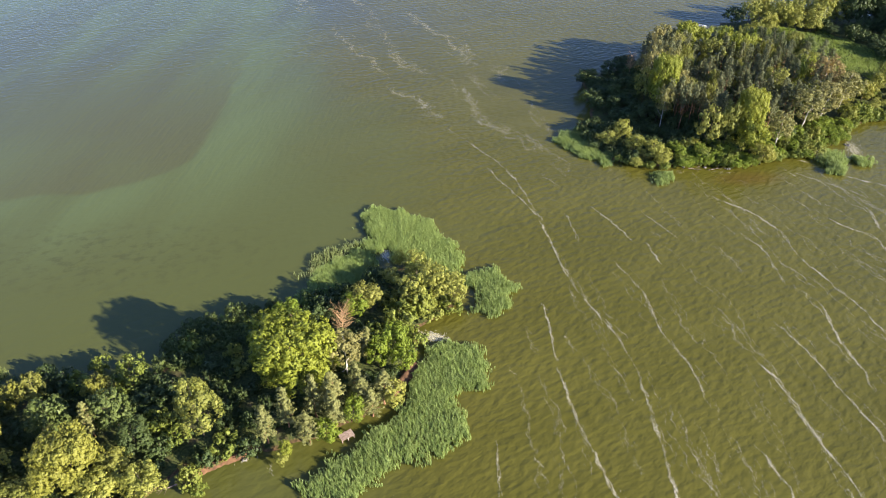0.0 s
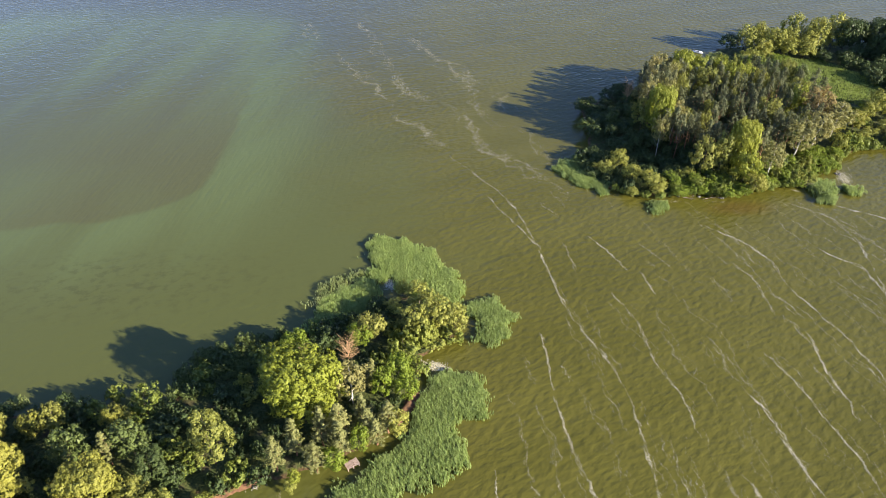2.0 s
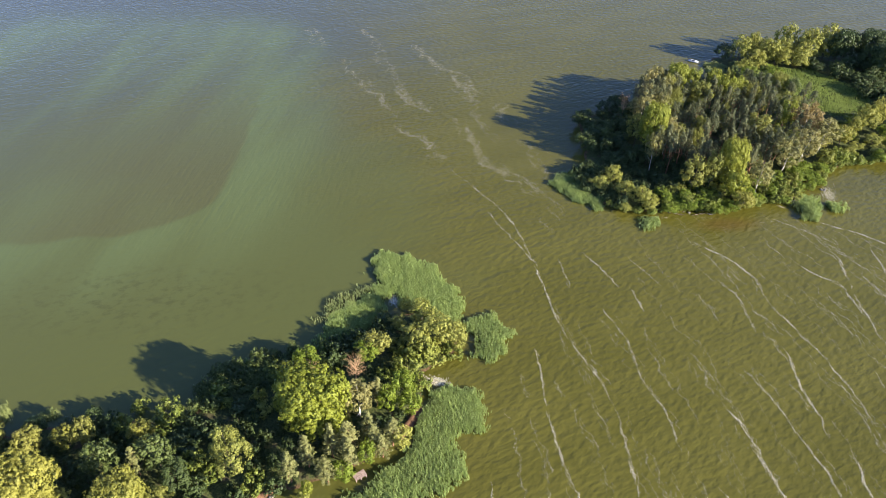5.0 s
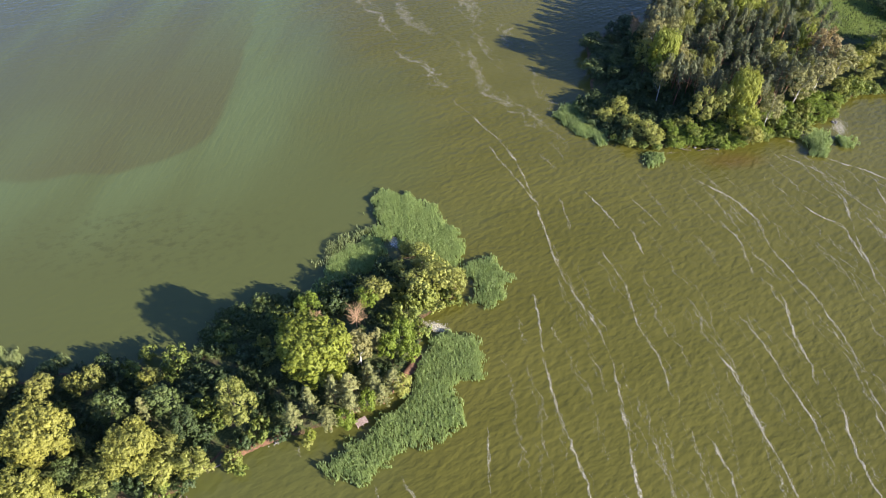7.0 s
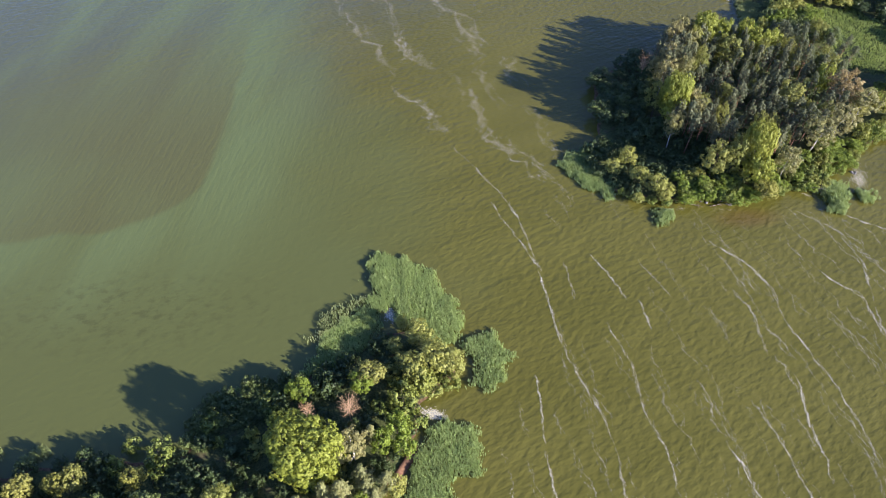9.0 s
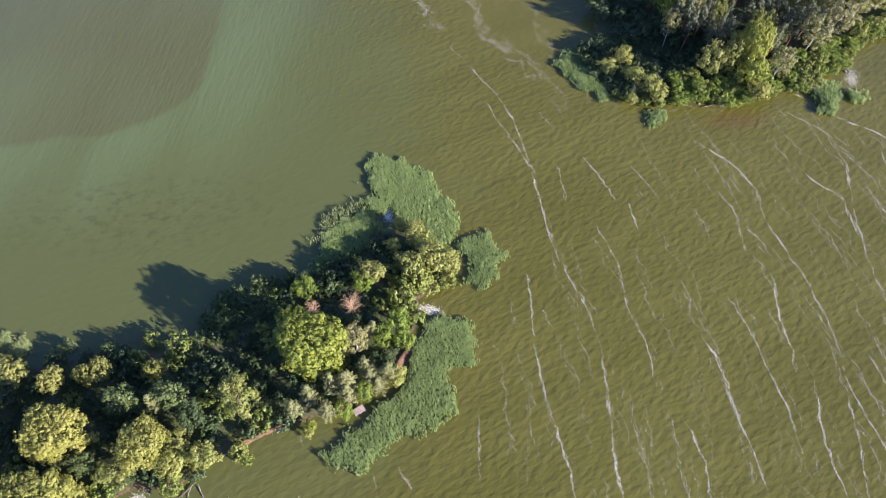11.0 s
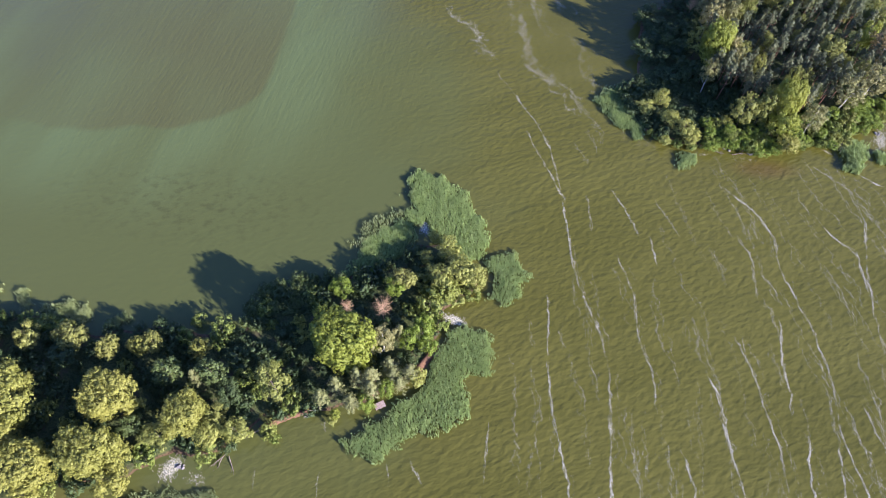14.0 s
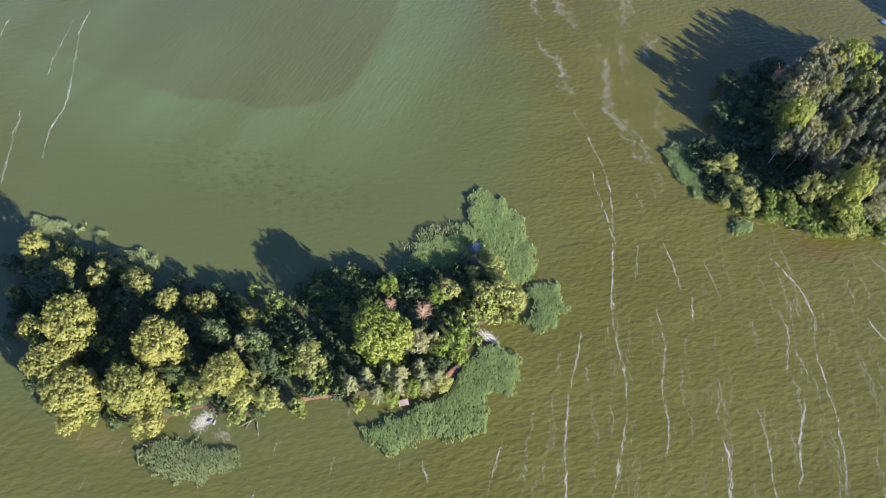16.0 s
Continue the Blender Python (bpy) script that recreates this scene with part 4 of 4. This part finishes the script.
    flecks("foam_streaks", rows, "thin white foam streaks drifting along the wind")


foam_streaks()


def foam_patch(x, y, rx, ry, turn, n, seed):
    big = 1.6 if n > 300 else 1.0
    rnd = random.Random(seed)
    rows = []
    for i in range(n):
        u, v = rnd.gauss(0, 0.5), rnd.gauss(0, 0.5)
        a = radians(turn)
        rows.append((x + u * rx * math.cos(a) - v * ry * math.sin(a), y + u * rx * math.sin(a) + v * ry * math.cos(a), rnd.uniform(0.15, 0.5) * big, rnd.uniform(0.025, 0.075) * big, rnd.gauss(1.9, 0.6)))
    flecks("foam_patch", rows, "white foam washed up against the shore")


for i, row in enumerate(((-2.6, 137.6, 3.2, 1.3, -12, 900), (-16.3, 171.2, 1.4, 2.2, 25, 520), (-79, 81.6, 3.4, 2.2, 60, 620), (-71, 79.5, 3.2, 2.2, 0, 130), (152.8, 231.5, 2.6, 4.8, -20, 480),
                         (131, 223, 1.6, 0.6, -20, 70), (99, 216, 4.5, 1.0, -8, 40), (84, 216.2, 3.0, 0.8, 0, 30), (-37.5, 99, 0.7, 2.2, 20, 18), (-43, 101, 2.0, 0.7, 10, 22))):
    foam_patch(*row, 40 + i)


# ---- boat ----
def motor_boat():
    boat = new("motor_boat")
    boat.matrix_basis = pose(134, 352.5, 0.02, 0, 0, -37)
    tagged(boat, "small white motor boat lying still by the shore", "boat")
    hull_white = plain_material("white_hull", (0.72, 0.72, 0.7), (0.82, 0.82, 0.8), 1.5, 0.35, 0.05)
    dark = plain_material("boat_seat", (0.03, 0.035, 0.05), (0.07, 0.075, 0.09), 4.0, 0.6, 0.2)
    n = Nodes("tinted_screen")
    screen = n.done(n.surface((0.05, 0.06, 0.07), 0.08))
    rings = []
    for x, w, deck in ((-2.6, 0.92, 0.72), (-1.5, 1.02, 0.72), (0, 1.04, 0.76), (1.2, 0.88, 0.84), (2.1, 0.5, 0.92), (2.75, 0.05, 1.0)):
        rings.append([(x, w * k, z * deck) for k, z in ((-1, 1), (-0.92, 0.35), (-0.45, -0.25), (0, -0.4), (0.45, -0.25), (0.92, 0.35), (1, 1), (0.8, 1.0), (0.74, 0.45), (0, 0.38), (-0.74, 0.45), (-0.8, 1.0))])
    v = [p for r in rings for p in r]
    f = [(i * 12 + k, i * 12 + (k + 1) % 12, i * 12 + 12 + (k + 1) % 12, i * 12 + 12 + k) for i in range(5) for k in range(12)] + [tuple(range(11, -1, -1))]
    part("hull", mesh_of("hull", v, f, hull_white, True), boat)

    def block(name, x0, x1, w, z0, z1, material, taper=0.85):
        v = [(x, y * w * (1 if z == z0 else taper), z) for z in (z0, z1) for x, y in ((x0, -1), (x1, -1), (x1, 1), (x0, 1))]
        bm = bmesh.new()
        vs = [bm.verts.new(p) for p in v]
        for q in ((3, 2, 1, 0), (4, 5, 6, 7), (0, 1, 5, 4), (1, 2, 6, 5), (2, 3, 7, 6), (3, 0, 4, 7)):
            bm.faces.new([vs[k] for k in q])
        bmesh.ops.bevel(bm, geom=bm.edges[:], offset=0.05, segments=2, affect='EDGES')
        part(name, bm_mesh(name, bm, material), boat)

    block("foredeck", 0.7, 2.3, 0.62, 0.74, 0.92, hull_white, 0.8)
    block("windscreen", 0.35, 0.75, 0.72, 0.74, 1.2, screen, 0.8)
    block("seat", -0.6, -0.1, 0.6, 0.3, 0.78, dark)
    block("seat", -1.9, -1.3, 0.7, 0.3, 0.74, dark)
    block("outboard_motor", -3.05, -2.62, 0.2, 0.25, 1.1, dark, 0.7)


motor_boat()


# ---- fishing platform ----
def fishing_platform():
    top = new("fishing_platform")
    top.matrix_basis = pose(-22, 106.6, 0, 0, 0, 33)
    tagged(top, "small weathered plank fishing platform between trees and reeds", "platform")

    def beam(name, x, y, z, lx, ly, lz):
        bm = bmesh.new()
        bmesh.ops.create_cube(bm, size=1, matrix=Matrix.Translation((x, y, z)) @ Matrix.Diagonal((lx, ly, lz, 1)))
        bmesh.ops.bevel(bm, geom=bm.edges[:], offset=0.015, segments=1, affect='EDGES')
        part(name, bm_mesh(name, bm, PLANK), top)

    for i in range(11):
        beam("plank", -1.45 + i * 0.29 + random.uniform(-0.01, 0.01), random.uniform(-0.05, 0.05), 1.0 + random.uniform(-0.01, 0.01), 0.26, 2.0, 0.05)
    for y in (-1.0, 1.0):
        beam("beam", 0, y * 0.8, 0.9, 3.2, 0.14, 0.14)
    for x in (-1.4, 0, 1.4):
        for y in (-1.0, 1.0):
            beam("post", x, y * 0.8, 0.22, 0.16, 0.16, 1.5)


fishing_platform()


# ---- fallen wood and stones along the shores ----
def fallen_branch(x, y, z, turn, tilt, length, girth, seed, name="driftwood", label="bare fallen branch lying in the water by the bank"):
    rng = np.random.default_rng(seed)
    v, f = wood(rng, length, girth, 6, length * 0.4, 0.06, 0.35, 0.9, 3, 6)
    ob = new(name, mesh_of(name, v, f, DRIFT_WOOD, True))
    ob.matrix_basis = pose(x, y, z, 0, 90 - tilt, turn)
    tagged(ob, label, "driftwood", "fallen wood")


fallen_branch(-63, 86.5, 0.5, -62, -6, 6.0, 0.13, 1)
fallen_branch(-64.5, 87, 0.5, -130, -3, 5.5, 0.12, 2)
fallen_branch(-65, 86, 0.45, -100, -5, 4.5, 0.1, 3)
fallen_branch(-56.5, 95, 0.4, -150, 2, 4.0, 0.14, 4)
fallen_branch(-47, 101.5, 0.5, 15, 3, 3.5, 0.12, 5)
fallen_branch(-41.5, 103, 0.6, 190, 4, 3.8, 0.12, 6)
fallen_branch(-121, 104, 1.2, 155, 12, 8.0, 0.12, 11, label="pale fallen branch among dark undergrowth")
fallen_branch(-124, 107, 1.0, 120, 8, 6.0, 0.1, 12, label="pale fallen branch among dark undergrowth")
fallen_branch(95, 217.2, 0.4, 12, 2, 5.0, 0.15, 7)
fallen_branch(88, 218, 0.4, -20, 3, 4.0, 0.13, 8)
fallen_branch(132, 226, 1.5, -35, 12, 6.0, 0.13, 9)


def stones():
    rnd = random.Random(5)
    made = []
    for k in range(3):
        bm = bmesh.new()
        bmesh.ops.create_icosphere(bm, subdivisions=2, radius=0.5)
        for v in bm.verts:
            v.co *= 1 + 0.35 * noise.noise(v.co * 2.3 + Vector((k * 7, 0, 0)))
            v.co.z *= 0.65
        made.append(bm_mesh("stone", bm, STONE, True))
    for x, y, n, spread in ((-5.5, 136.2, 5, 1.2), (-77, 82.5, 6, 1.6), (-46, 101.6, 7, 2.6), (90, 219.2, 5, 4.0), (101, 218.2, 4, 4.0), (152, 234.5, 5, 1.5), (-8, 125, 4, 1.5)):
        for i in range(n):
            ob = new("shore_stone", rnd.choice(made))
            s = rnd.uniform(0.5, 1.3)
            ob.matrix_basis = pose(x + rnd.uniform(-1, 1) * spread, y + rnd.uniform(-0.5, 0.5), 0.05, 0, 0, rnd.uniform(0, 360)) @ Matrix.Diagonal((s, s * rnd.uniform(0.7, 1), s, 1))
            tagged(ob, "grey rounded stone washed by waves at the shore", "stone", "shore stones")


stones()


# ---- red earth banks ----
def bank(points, width, seed):
    """A worn slope of bare reddish earth along the water."""
    rng = np.random.default_rng(seed)
    verts, faces = [], []
    pts = [Vector((*p, 0)) for p in points]
    n = 24
    for i in range(n):
        u = i / (n - 1) * (len(pts) - 1)
        k = min(int(u), len(pts) - 2)
        p = pts[k].lerp(pts[k + 1], u - k)
        d = (pts[k + 1] - pts[k]).normalized()
        side = Vector((-d.y, d.x, 0))
        for j, (o, z) in enumerate(((-1.0, -0.25), (-0.4, 0.12), (0.1, 0.55), (0.6, 0.85), (1.2, 0.95), (1.6, 0.3))):
            verts.append(p + side * (o * width + rng.normal(0, 0.12)) + Vector((0, 0, z + rng.normal(0, 0.05))))
    for i in range(n - 1):
        for j in range(5):
            a = i * 6 + j
            faces.append((a, a + 6, a + 7, a + 1))
    ob = new("earth_bank", mesh_of("earth_bank", verts, faces, EARTH, True))
    tagged(ob, "bare reddish earth bank sloping into the lake", "bank", kind="structure")


EARTH = plain_material("red_earth", (0.075, 0.04, 0.022), (0.17, 0.088, 0.045), 1.2, 0.95, 0.5, 0.15)
bank([(-56, 95.5), (-53, 97.3), (-48, 100.2), (-43, 102)], 0.75, 1)
bank([(-12, 118), (-9, 123), (-6.5, 128)], 1.2, 2)
